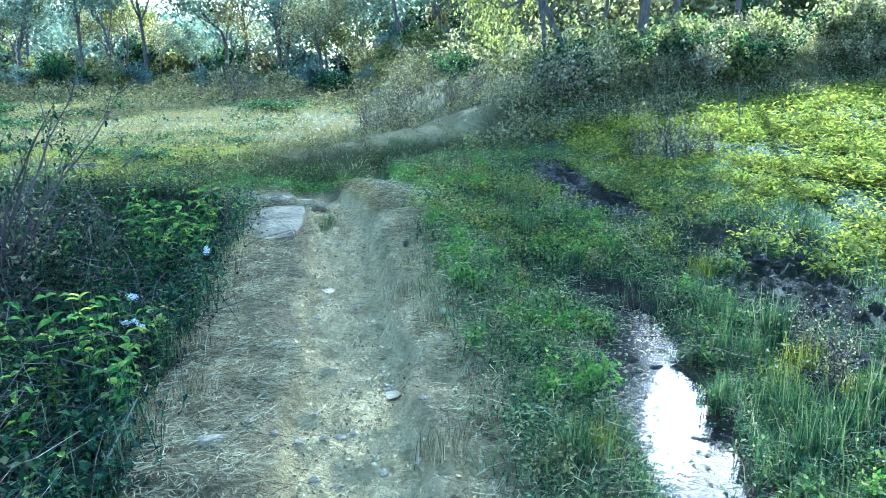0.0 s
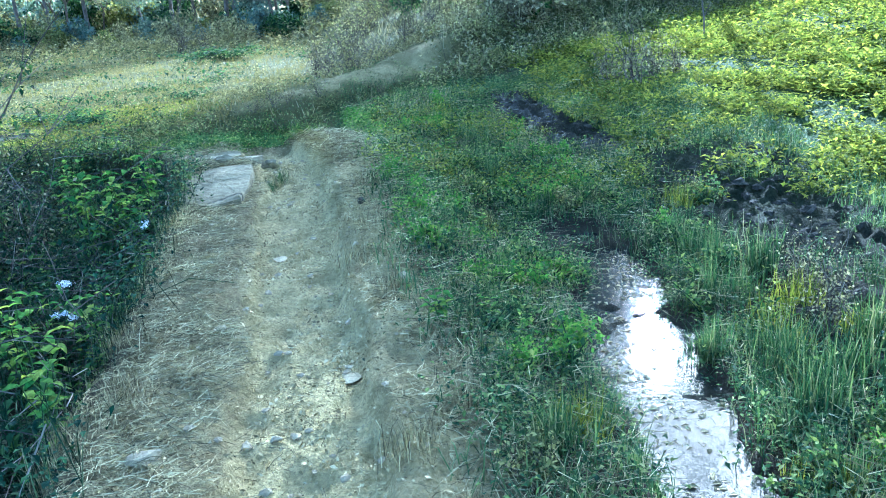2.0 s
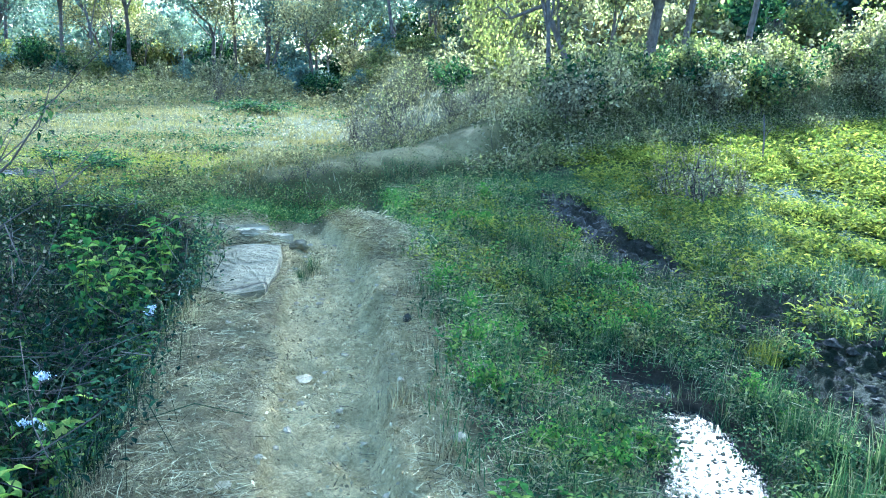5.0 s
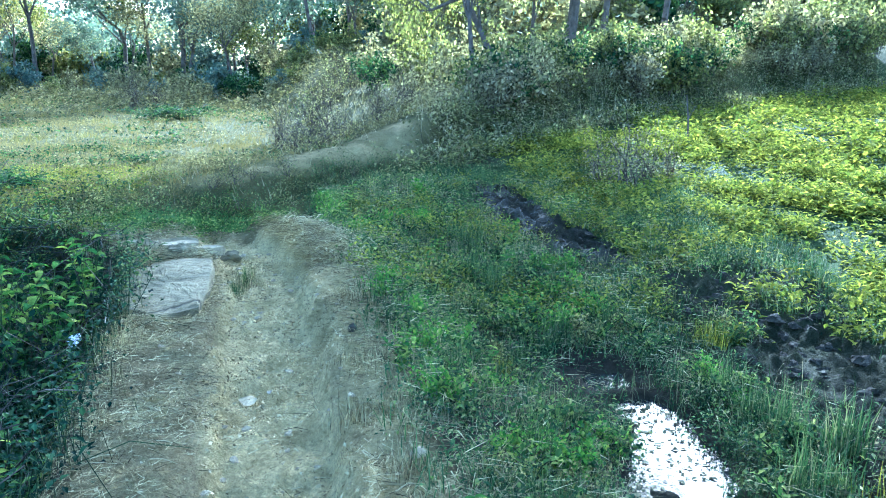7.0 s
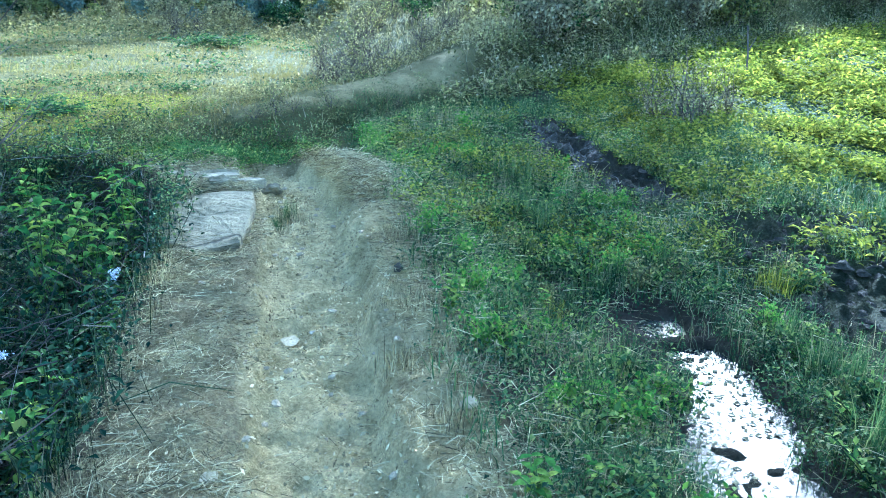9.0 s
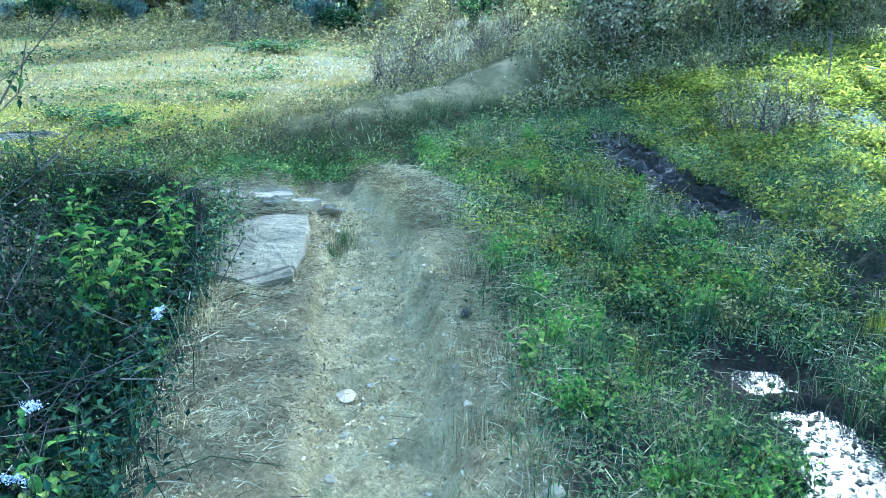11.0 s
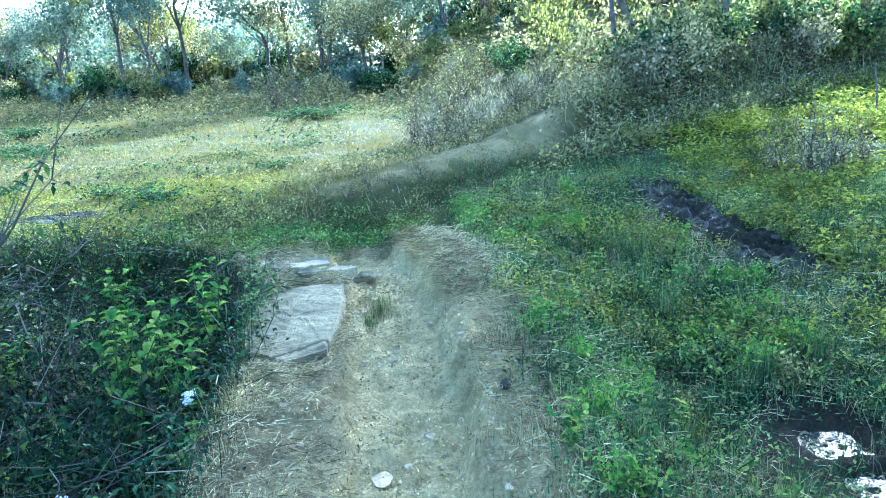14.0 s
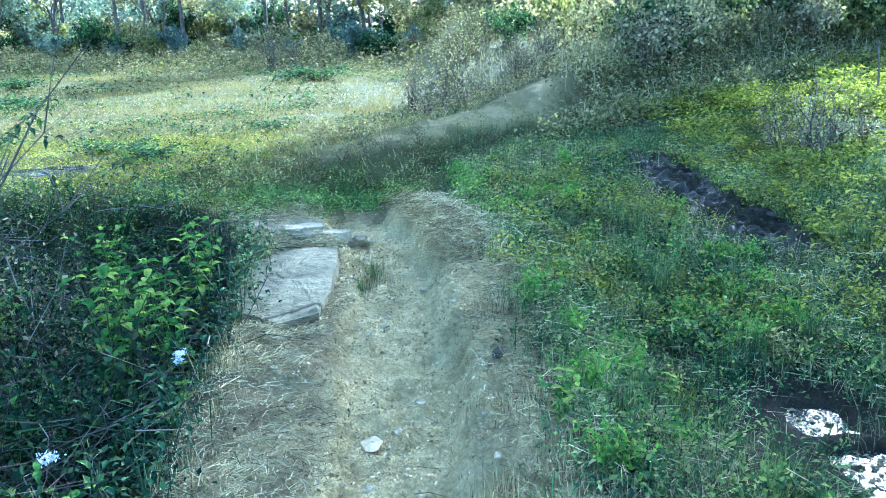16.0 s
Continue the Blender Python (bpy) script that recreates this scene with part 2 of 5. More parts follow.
def fbm(x, y, scale, octaves=3):
    v, a, tot = 0.0, 1.0, 0.0
    for k in range(octaves):
        v = v + a * vnoise(x * scale + 17.3 * k, y * scale + 5.1 * k)
        tot += a
        a, scale = a * 0.5, scale * 2.03
    return v / tot


def smooth(a, b, v):
    t = np.clip((v - a) / (b - a), 0, 1)
    return t * t * (3 - 2 * t)


def path_x(y):
    return np.interp(y, (-4, 0, 2.4, 3.4, 4.77, 5.6, 6.4, 7.34, 7.83, 8.6, 9.4), (0.3, 0.0, -0.27, -0.40, -0.62, -0.71, -0.80, -1.05, -1.25, -1.45, -1.45))


def left_edge(y):
    return np.interp(y, (-4, 0, 2.3, 3.8, 5, 6, 7, 8.0, 8.8), (-0.7, -0.85, -1.02, -1.23, -1.39, -1.51, -1.77, -2.3, -3.4)) + 0.14 * (fbm(y * 0 + 3.0, y, 1.7) - 0.5)


def right_edge(y):
    return np.interp(y, (-4, 0, 2, 3.5, 4.65, 5.2, 6.18, 7.33, 8.6, 10), (0.55, 0.45, 0.25, 0.1, -0.05, -0.15, -0.25, -0.35, -0.6, -0.9)) + 0.14 * (fbm(y * 0 + 9.0, y, 1.9) - 0.5)


BX, BY, BZ = (-9, -4, -2.6, -1.75, -1.1, -0.1, 1.6, 4.0, 9.0, 30.0), (9.4, 9.5, 9.7, 9.95, 10.4, 11.9, 14.0, 16.8, 20.5, 30.0), (0.0, 0.05, 0.16, 0.26, 0.33, 0.38, 0.5, 0.66, 0.8, 1.0)


def bank_y(x):
    return np.interp(x, BX, BY)


def bank_h(x):
    return np.interp(x, BX, BZ)


PX, PY, PW = (0.95, 1.0, 1.06, 1.09, 1.12, 1.14, 1.27, 1.34, 1.30, 1.22, 1.2), (0.8, 2.0, 2.8, 3.4, 3.8, 4.2, 4.6, 5.0, 5.2, 5.45, 5.65), (0.05, 0.17, 0.24, 0.25, 0.23, 0.21, 0.19, 0.15, 0.13, 0.13, 0.10)
WATER = -0.27


def puddle(x, y):
    """1 in the puddle's hollow, 0 outside."""
    w = np.interp(y, PY, PW) * (0.55 + 0.9 * fbm(x + 4, y, 3.2, 3))
    d = np.abs(x - np.interp(y, PY, PX) - 0.12 * (fbm(x, y + 8, 2.5, 2) - 0.5)) - w
    lobe = np.hypot((x - 0.78) / 0.2, (y - 3.4) / 0.13) * 0.15 - 0.12 + 0.1 * (fbm(x, y, 6.0, 2) - 0.5)
    strip = smooth(0.05, -0.03, d) * smooth(0.02, 0.09, np.abs(y - 5.27 - 0.1 * (x - 1.2))) * smooth(5.72, 5.55, y) * smooth(0.3, 0.8, y)
    return np.maximum(strip, smooth(0.05, -0.03, lobe))


def mud_mask(x, y):
    """Trampled mud beside the meadow and the wet runnel before the bank."""
    a = smooth(0.95, 0.45, np.abs(x - np.interp(y, (2, 4.9, 7.2, 8.2), (2.5, 2.6, 2.6, 2.75)))) * smooth(2.0, 3.2, y) * smooth(8.0, 6.9, y)
    cx = np.interp(y, (7.4, 8.0, 8.6, 9.7, 10.4), (1.68, 1.66, 1.42, 1.28, 1.2))
    b = smooth(0.5, 0.26, np.abs(x - cx) * np.interp(y, (8, 10), (1.0, 1.5))) * smooth(7.3, 7.7, y) * smooth(10.6, 10.0, y)
    c = smooth(1.0, 0.5, np.hypot((x + 4.87) / 0.6, (y - 10.0) / 0.45))
    b = np.maximum(b, c)
    n = fbm(x, y, 2.3, 3)
    return np.clip(np.maximum(0.8 * a, b) * smooth(0.3, 0.5, n + 0.12), 0, 1)


def trodden(x, y):
    d = np.abs(x - path_x(y) - 0.1 * (fbm(x, y, 2.0) - 0.5))
    t = smooth(0.42, 0.2, d) * smooth(8.6, 7.9, y)
    along = np.abs(y - bank_y(x) - 0.12 * (fbm(x, y, 1.4) - 0.5) - 0.12)
    u = 0.45 * smooth(0.6, 0.3, along / np.interp(x, (-2, 0.8), (0.75, 1.7))) * (0.35 + 0.65 * smooth(0.38, 0.55, fbm(x, y, 1.6))) * smooth(-2.2, -1.6, x) * smooth(1.0, 0.2, x)
    k = smooth(0.55, 0.25, np.abs(x - np.interp(y, (19, 40), (8.6, 12.0)))) * smooth(17.5, 19, y) * smooth(40, 30, y)
    worn = 0.62 * smooth(-0.05, 0.25, x - left_edge(y)) * smooth(0.22, -0.05, x - right_edge(y)) * smooth(8.6, 7.9, y) * (0.25 + 0.75 * smooth(0.4, 0.6, fbm(x + 2, y + 5, 2.4)))
    return np.clip(np.maximum(t + u, worn) + 0.35 * k, 0, 1)


def height(x, y):
    x, y = np.asarray(x, float), np.asarray(y, float)
    crest = np.interp(y, (-4, 0, 3.3, 4.9, 6, 7, 8, 9), (-0.26, -0.18, -0.07, 0.0, 0.05, 0.05, 0.02, 0.03))
    px, le, re = path_x(y), left_edge(y), right_edge(y)
    rel = x - px + 0.2 * (fbm(x, y, 2.6, 4) - 0.5)
    rut = -0.065 * smooth(0.28, 0.21, np.abs(rel)) + 0.03 * smooth(0.2, 0.4, -rel)
    rut = rut + np.interp(y, (2, 4, 5, 7.5, 8.5), (0.02, 0.08, 0.13, 0.12, 0.04)) * smooth(0.17, 0.33, rel)
    ridge = crest + rut + 0.035
    right = np.interp(y, (-4, 4.6, 5.6, 9, 13, 20, 45, 120), (-0.25, -0.25, -0.24, 0.07, 0.38, 0.75, 2.6, 6.0)) + 0.03 * np.clip(x - 3, 0, 12) * smooth(8, 16, y)
    field = 0.08 + 0.004 * np.clip(y - 9, 0, 200)
    ditch = -0.62 + 0.1 * (fbm(x, y, 1.3) - 0.5)
    far_side = smooth(1.5, 2.7, le - x)
    left = ditch * (1 - far_side) + field * far_side
    end = smooth(7.3, 9.0, y + 0.12 * (x + 2))
    left = left * (1 - end) + field * end
    a = smooth(0.02, 0.34, le - x)
    b = smooth(-0.05, 1.0, x - re)
    z = ridge * (1 - a) + left * a
    z = z * (1 - b) + right * b
    beyond = smooth(8.0, 9.2, y)
    side = smooth(-1.5, 1.0, x - np.interp(y, (9, 12, 20, 60, 200), (-0.7, 0.3, -1.0, -6, -20)))
    z = z * (1 - beyond) + (field * (1 - side) + right * side) * beyond
    across = y - bank_y(x)
    up = smooth(-1.05, 0.12, across + 0.35 * (fbm(x, y, 1.5, 3) - 0.5)) * smooth(2.4, 0.5, across * (1 - 0.55 * smooth(-1.5, 1.5, x)))
    z = z + bank_h(x) * up * smooth(-8, -2, x)
    hill = smooth(20, 75, y) * smooth(-2, 20, x - 0.06 * (y - 20)) * 8.0
    z = z + hill
    wob = fbm(x, y, 0.9, 4) - 0.5
    near = smooth(30, 10, np.abs(y - 5))
    z = z + 0.10 * wob * (1 - trodden(x, y)) + (0.06 * (fbm(x, y, 5.0, 3) - 0.5) + 0.055 * (fbm(x + 5, y, 12.0, 3) - 0.5)) * near
    z = z - 0.022 * smooth(0.56, 0.72, fbm(x + 31, y * 0.7, 11.0, 2)) * smooth(0.5, 0.3, np.abs(x - px)) * near
    mud = mud_mask(x, y)
    z = z + mud * (0.07 * (np.abs(fbm(x, y, 5.5, 2) - 0.5) * 2) + 0.10 * (np.abs(fbm(x + 3, y, 12.0, 2) - 0.5) * 2) - 0.01)
    z = z - 0.055 * smooth(0.5, 0.3, np.abs(x + 1.45)) * smooth(0.75, 0.5, np.abs(y - 6.32))
    p = puddle(x, y)
    hollow = WATER - 0.019 + 0.10 * (fbm(x + 2, y, 9.0, 3) - 0.5)
    z = np.maximum(z, WATER + 0.02 * np.ones_like(z)) * (1 - p) * (b > 0.5) + z * (1 - p) * (b <= 0.5) + hollow * p
    return z


# ---- mesh helpers ----
def mesh_arrays(name, verts, faces, mat, smooth_faces=False):
    """A mesh from numpy arrays; faces all have the same number of corners."""
    verts, faces = np.asarray(verts, np.float32).reshape(-1, 3), np.asarray(faces, np.int32)
    me = bpy.data.meshes.new(name)
    n, k = faces.shape
    me.vertices.add(len(verts))
    me.vertices.foreach_set("co", verts.ravel())
    me.loops.add(n * k)
    me.loops.foreach_set("vertex_index", faces.ravel())
    me.polygons.add(n)
    me.polygons.foreach_set("loop_start", np.arange(0, n * k, k, dtype=np.int32))
    me.polygons.foreach_set("use_smooth", np.full(n, smooth_faces))
    me.update(calc_edges=True)
    me.materials.append(mat)
    return me


def part(name, data, parent, label=""):
    ob = new(name, data)
    ob.parent = parent
    return tagged(ob, label)


def many(template, verts):
    """Faces of many small pieces: template (f, k) indices, verts (n, v, 3)."""
    n, v = verts.shape[:2]
    return (np.asarray(template)[None] + (np.arange(n) * v)[:, None, None]).reshape(-1, len(template[0]))


def blades(p, length, width, lean, rng, far=False):
    """Grass blades rooted at p (n, 3), bent over by lean."""
    n = len(p)
    az = rng.random(n) * 2 * np.pi
    d = np.stack((np.cos(az), np.sin(az), 0 * az), 1)
    s = np.stack((-np.sin(az), np.cos(az), 0 * az), 1) * width[:, None] / 2
    up = np.array((0, 0, 1.0))
    c, sn = np.cos(lean), np.sin(lean)
    mid = p + length[:, None] * 0.55 * (d * (sn * 0.6)[:, None] + up * (np.sqrt(1 - (sn * 0.6) ** 2))[:, None])
    tip = mid + length[:, None] * 0.45 * (d * np.sin(lean * 1.5)[:, None] + up * np.cos(lean * 1.5)[:, None])
    if far:
        v = np.stack((p - s * 1.3, p + s * 1.3, tip), 1)
        return v, many(((0, 1, 2),), v)
    v = np.stack((p - s, p + s, mid + s * 0.8, mid - s * 0.8, tip), 1)
    return v, many(((0, 1, 2), (0, 2, 3), (3, 2, 4)), v)


def leaves(p, az, pitch, length, width):
    """Folded leaves that start at p (n, 3)."""
    n = len(p)
    d = np.stack((np.cos(az) * np.cos(pitch), np.sin(az) * np.cos(pitch), np.sin(pitch)), 1) * length[:, None]
    s = np.stack((-np.sin(az), np.cos(az), 0 * az), 1) * width[:, None] / 2
    up = np.stack((-np.cos(az) * np.sin(pitch), -np.sin(az) * np.sin(pitch), np.cos(pitch)), 1) * width[:, None] * 0.22
    drop = np.array((0, 0, 1.0)) * (length * 0.12)[:, None]
    v = np.stack((p, p + d * 0.42 + s + up, p + d * 0.5, p + d * 0.42 - s + up, p + d - drop), 1)
    return v, many(((0, 2, 1), (0, 3, 2), (1, 2, 4), (2, 3, 4)), v)


def flecks(p, size, rng):
    """Small leaves at any turn, two triangles each, for crowns and far plants."""
    n = len(p)
    a, b = rng.normal(size=(n, 3)), rng.normal(size=(n, 3))
    a /= np.linalg.norm(a, axis=1)[:, None]
    b -= a * (a * b).sum(1)[:, None]
    b /= np.linalg.norm(b, axis=1)[:, None]
    a, b = a * size[:, None] * 0.5, b * size[:, None] * 0.28
    v = np.stack((p - a, p + b, p + a, p - b), 1)
    return v, many(((0, 1, 2), (0, 2, 3)), v)


def strands(p, length, width, rng, rise=0.25, sides=None):
    """Thin dry stalks that lie about, each a tapering sliver."""
    n = len(p)
    az = rng.random(n) * 2 * np.pi
    turn = az + rng.normal(0, 0.35, n)
    el = np.abs(rng.normal(0, rise, n))
    d1 = np.stack((np.cos(az), np.sin(az), np.sin(el)), 1) * length[:, None] / 2
    d2 = np.stack((np.cos(turn), np.sin(turn), -np.sin(el) * 0.9), 1) * length[:, None] / 2
    s = np.stack((-np.sin(az), np.cos(az), 0.8 + 0 * az), 1) * width[:, None] / 2
    e = p + d1 + d2
    if sides:
        m = p + d1
        v = np.stack((p - s, p + s, m + s, m - s, e + s * 0.6, e - s * 0.6), 1)
        return v, many(((0, 1, 2), (0, 2, 3), (3, 2, 4), (3, 4, 5)), v)
    v = np.stack((p - s, p + s, e), 1)
    return v, many(((0, 1, 2),), v)


def joined(*pieces):
    vs, fs, k = [], [], 0
    for v, f in pieces:
        v = v.reshape(-1, 3)
        vs.append(v)
        fs.append(f + k)
        k += len(v)
    return np.concatenate(vs), np.concatenate(fs)


def tubes(segments, sides=5):
    """Tapered limbs: segments of (start, end, radius at start, radius at end)."""
    p0, p1 = np.array([s[0] for s in segments], float), np.array([s[1] for s in segments], float)
    r0, r1 = np.array([s[2] for s in segments]), np.array([s[3] for s in segments])
    d = p1 - p0
    d /= np.maximum(np.linalg.norm(d, axis=1), 1e-6)[:, None]
    ref = np.where(np.abs(d[:, 2:3]) > 0.9, np.array((1.0, 0, 0)), np.array((0, 0, 1.0)))
    a = np.cross(d, ref)
    a /= np.linalg.norm(a, axis=1)[:, None]
    b = np.cross(d, a)
    ring = [np.cos(2 * np.pi * k / sides) * a + np.sin(2 * np.pi * k / sides) * b for k in range(sides)]
    v = np.stack([p0 + r * r0[:, None] for r in ring] + [p1 + r * r1[:, None] for r in ring], 1)
    f = []
    for k in range(sides):
        j = (k + 1) % sides
        f += [(k, j, sides + j), (k, sides + j, sides + k)]
    return v, many(f, v)


def cane(points, radii, sides=4):
    """One bent stem: rings round its points, joined and tapering."""
    points = np.array(points, float)
    a = np.arange(sides) * 2 * np.pi / sides
    ring = np.stack((np.cos(a), np.sin(a), 0 * a), 1)
    v = points[:, None] + ring[None] * np.array(radii)[:, None, None]
    f = []
    for k in range(len(points) - 1):
        for j in range(sides):
            p, q = k * sides + j, k * sides + (j + 1) % sides
            f += [(p, q, q + sides), (p, q + sides, p + sides)]
    return v, np.array(f)


def scatter(n, x0, x1, y0, y1, keep, rng):
    """About n random places on the ground in a stretch, thinned by keep(x, y) in 0..1."""
    x, y = rng.uniform(x0, x1, n), rng.uniform(y0, y1, n)
    k = rng.random(n) < keep(x, y)
    x, y = x[k], y[k]
    return np.stack((x, y, height(x, y)), 1)


def stuff(name, v, f, mat, label, category):
    return tagged(new(name, mesh_arrays(name, v, f, mat)), label, category, kind="stuff")


# ---- ground ----
def spread(lo, hi, step, far_lo, far_hi, grow=1.13):
    mid = np.arange(lo, hi + step / 2, step)
    out_hi, s = [mid[-1]], step
    while out_hi[-1] < far_hi:
        s *= grow
        out_hi.append(out_hi[-1] + s)
    out_lo, s = [mid[0]], step
    while out_lo[-1] > far_lo:
        s *= grow
        out_lo.append(out_lo[-1] - s)
    return np.concatenate((out_lo[:0:-1], mid, out_hi[1:]))


def build_ground():
    gx, gy = spread(-2.4, 2.9, 0.024, -1500, 1500, 1.12), spread(1.6, 10.2, 0.03, -1500, 2500, 1.075)
    X, Y = np.meshgrid(gx, gy)
    Z = height(X, Y)
    nx, ny = len(gx), len(gy)
    i = np.arange(nx * ny).reshape(ny, nx)
    q = np.stack((i[:-1, :-1], i[:-1, 1:], i[1:, 1:], i[1:, :-1]), -1).reshape(-1, 4)
    me = mesh_arrays("ground", np.stack((X, Y, Z), -1), q, M_SOIL, True)
    x, y = X.ravel(), Y.ravel()
    wet_or_shade = np.clip(np.maximum(mud_mask(x, y), puddle(x, y)), 0, 1)
    # ditch floor darkened to stand for the shade between its plants
    ditch_shade = smooth(0.1, 0.45, left_edge(y) - x) * smooth(2.6, 1.9, left_edge(y) - x) * smooth(8.4, 7.6, y)
    sheen = wet_or_shade * smooth(7.0, 7.6, y) * smooth(0.42, 0.55, fbm(x + 6, y + 1, 5.0, 2))
    wet_or_shade = np.maximum(wet_or_shade, 0.75 * ditch_shade)
    shoulder = smooth(-0.1, 0.15, x - left_edge(y)) * smooth(0.2, -0.1, x - right_edge(y)) * smooth(8.6, 7.8, y)
    tr = np.clip(np.maximum(trodden(x, y), shoulder * (0.2 + 0.3 * smooth(0, 0.3, x - path_x(y)) + 0.45 * fbm(x, y, 3.0))), 0, 1)
    turf = smooth(7.7, 9.0, y) * (1 - smooth(-1, 1, x)) + smooth(1.5, 3.0, x) * smooth(5, 8, y) + smooth(-1.3, -0.6, y - bank_y(x))
    meadow = smooth(1.2, 2.2, x) * smooth(4, 6.5, y) * smooth(0.3, -0.8, y - bank_y(x))
    open_ground = smooth(0.3, 0.9, x - right_edge(y)) * smooth(1.6, 0.6, y) + smooth(0.4, 1.5, left_edge(y) - x) * smooth(1.0, -0.4, y)
    open_ground = open_ground + smooth(2.9, 3.6, x) * smooth(6.5, 5.0, y) + smooth(2.6, 3.6, left_edge(y) - x) * smooth(8.0, 6.5, y)
    meadow = np.clip(np.maximum(meadow, open_ground), 0, 1)
    for key, val in (("meadow", meadow), ("sheen", sheen), ("wet_or_shade", wet_or_shade), ("trodden", tr), ("turf", np.clip(turf, 0, 1))):
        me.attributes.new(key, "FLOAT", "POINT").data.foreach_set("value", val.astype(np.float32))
    tagged(new("ground", me), "pale trodden earth, ditch darkened as shade, wet mud and rough turf", "ground", kind="structure")
    # water lies level in the hollow
    wx, wy = np.meshgrid(np.linspace(0.3, 1.85, 18), np.linspace(0.2, 5.9, 50))
    j = np.arange(wx.size).reshape(wx.shape)
    wq = np.stack((j[:-1, :-1], j[:-1, 1:], j[1:, 1:], j[1:, :-1]), -1).reshape(-1, 4)
    tagged(new("water", mesh_arrays("water", np.stack((wx, wy, np.full_like(wx, WATER)), -1), wq, M_WATER, True)), "still shallow puddle in the mud beside the path", "puddle", kind="structure")


build_ground()


# ---- trees and bushes ----
def grow(rng, base, tall, radius, lean=0.15, levels=4, forks=3, spread_deg=38, first=0.35, tilt_x=0.0):
    """Limbs of a tree as tapered segments, and the ends of its twigs."""
    segs, ends, owner, count = [], [], [], [0]

    def limb(p, d, length, r, level, mine):
        steps = 4 if level == 0 else 3
        for k in range(steps):
            d = d + rng.normal(0, 0.10 + 0.05 * level, 3)
            d[2] += 0.06
            d /= np.linalg.norm(d)
            q = p + d * length / steps
            r2 = r * (0.86 if level == 0 else 0.78)
            segs.append((p, q, r, r2))
            owner.append(mine)
            p, r = q, r2
            if level >= levels - 2:
                ends.append(p)
            if level < levels - 1 and (k + 1) / steps > first - 0.1 * level:
                for _ in range(forks if k == steps - 1 else max(1, forks - 1)):
                    az, el = rng.random() * 2 * np.pi, radians(spread_deg + rng.normal(0, 12))
                    side = np.cross(d, (np.cos(az), np.sin(az), 0.3))
                    side /= np.linalg.norm(side)
                    if level == 0:
                        count[0] += 1
                    limb(p, d * np.cos(el) + side * np.sin(el), length * rng.uniform(0.5, 0.72), r * 0.62, level + 1, count[0] if level == 0 else mine)
        ends.append(p)
    tilt = np.array((tilt_x + rng.normal(0, lean), rng.normal(0, lean), 1.0))
    limb(np.array(base, float), tilt / np.linalg.norm(tilt), tall * 0.5, radius, 0, 0)
    return segs, np.array(ends), np.array(owner)


def tree(name, tall, radius, seed, leaf_mat, per_end, leaf, label, puff=0.5, levels=4, forks=3, lean=0.12, category="tree", first=0.35, spread_deg=38, tilt_x=0.0):
    rng = np.random.default_rng(seed)
    segs, ends, owner = grow(rng, (0, 0, -0.15), tall, radius, lean, levels, forks, spread_deg, first, tilt_x)
    root = tagged(new(name), label, category)
    for k in range(owner.max() + 1):
        own = [s for s, o in zip(segs, owner) if o == k]
        thick, thin = [s for s in own if s[2] > 0.04], [s for s in own if s[2] <= 0.04]
        v, f = joined(*[tubes(group, sides) for group, sides in ((thick, 6), (thin, 3)) if group])
        if k == 0:
            stem = part("trunk", mesh_arrays("trunk", v, f, M_BARK, True), root)
        else:
            part("limb", mesh_arrays("limb", v, f, M_BARK, True), stem)
    c = np.repeat(ends, per_end, 0)
    c = c + rng.normal(0, puff, c.shape)
    v, f = flecks(c, rng.uniform(0.6, 1.4, len(c)) * leaf, rng)
    part("crown", mesh_arrays("crown", v, f, leaf_mat), root)
    return root


def bush(name, wide, tall, seed, leaf_mat, stems, per_stem, leaf, label, category="bush"):
    """Several thin stems from one root, leafy along their upper parts."""
    rng = np.random.default_rng(seed)
    segs, pts = [], []
    for _ in range(stems):
        az, out = rng.random() * 2 * np.pi, rng.random() ** 0.6
        d = np.array((np.cos(az) * out * wide, np.sin(az) * out * wide, tall * rng.uniform(0.55, 1.05) * (1.1 - 0.4 * out)))
        p, r = np.array((d[0] * 0.15, d[1] * 0.15, -0.05)), 0.011 * tall
        for k in range(4):
            q = np.array((d[0] * ((k + 1) / 4) ** 1.2, d[1] * ((k + 1) / 4) ** 1.2, d[2] * (k + 1) / 4)) + rng.normal(0, 0.04 * tall, 3)
            q[2] = max(q[2], 0.03)
            segs.append((p, q, r, r * 0.7))
            for _ in range(2 if k else 0):
                tw = q + rng.normal(0, 0.16 * tall, 3)
                tw[2] = max(tw[2], 0.04)
                segs.append((q, tw, r * 0.5, r * 0.2))
                pts += [q + (tw - q) * u for u in rng.random(per_stem)]
            pts += [p + (q - p) * u for u in rng.random(per_stem if k else 1)]
            p, r = q, r * 0.7
    root = tagged(new(name), label, category)
    v, f = tubes(segs, 3)
    part("branchwork", mesh_arrays("branchwork", v, f, M_TWIG), root)
    pts = np.array(pts) + rng.normal(0, 0.05 * tall, (len(pts), 3))
    pts[:, 2] = np.maximum(pts[:, 2], 0.02)
    v, f = flecks(pts, rng.uniform(0.6, 1.4, len(pts)) * leaf, rng)
    part("foliage", mesh_arrays("foliage", v, f, leaf_mat), root)
    return root


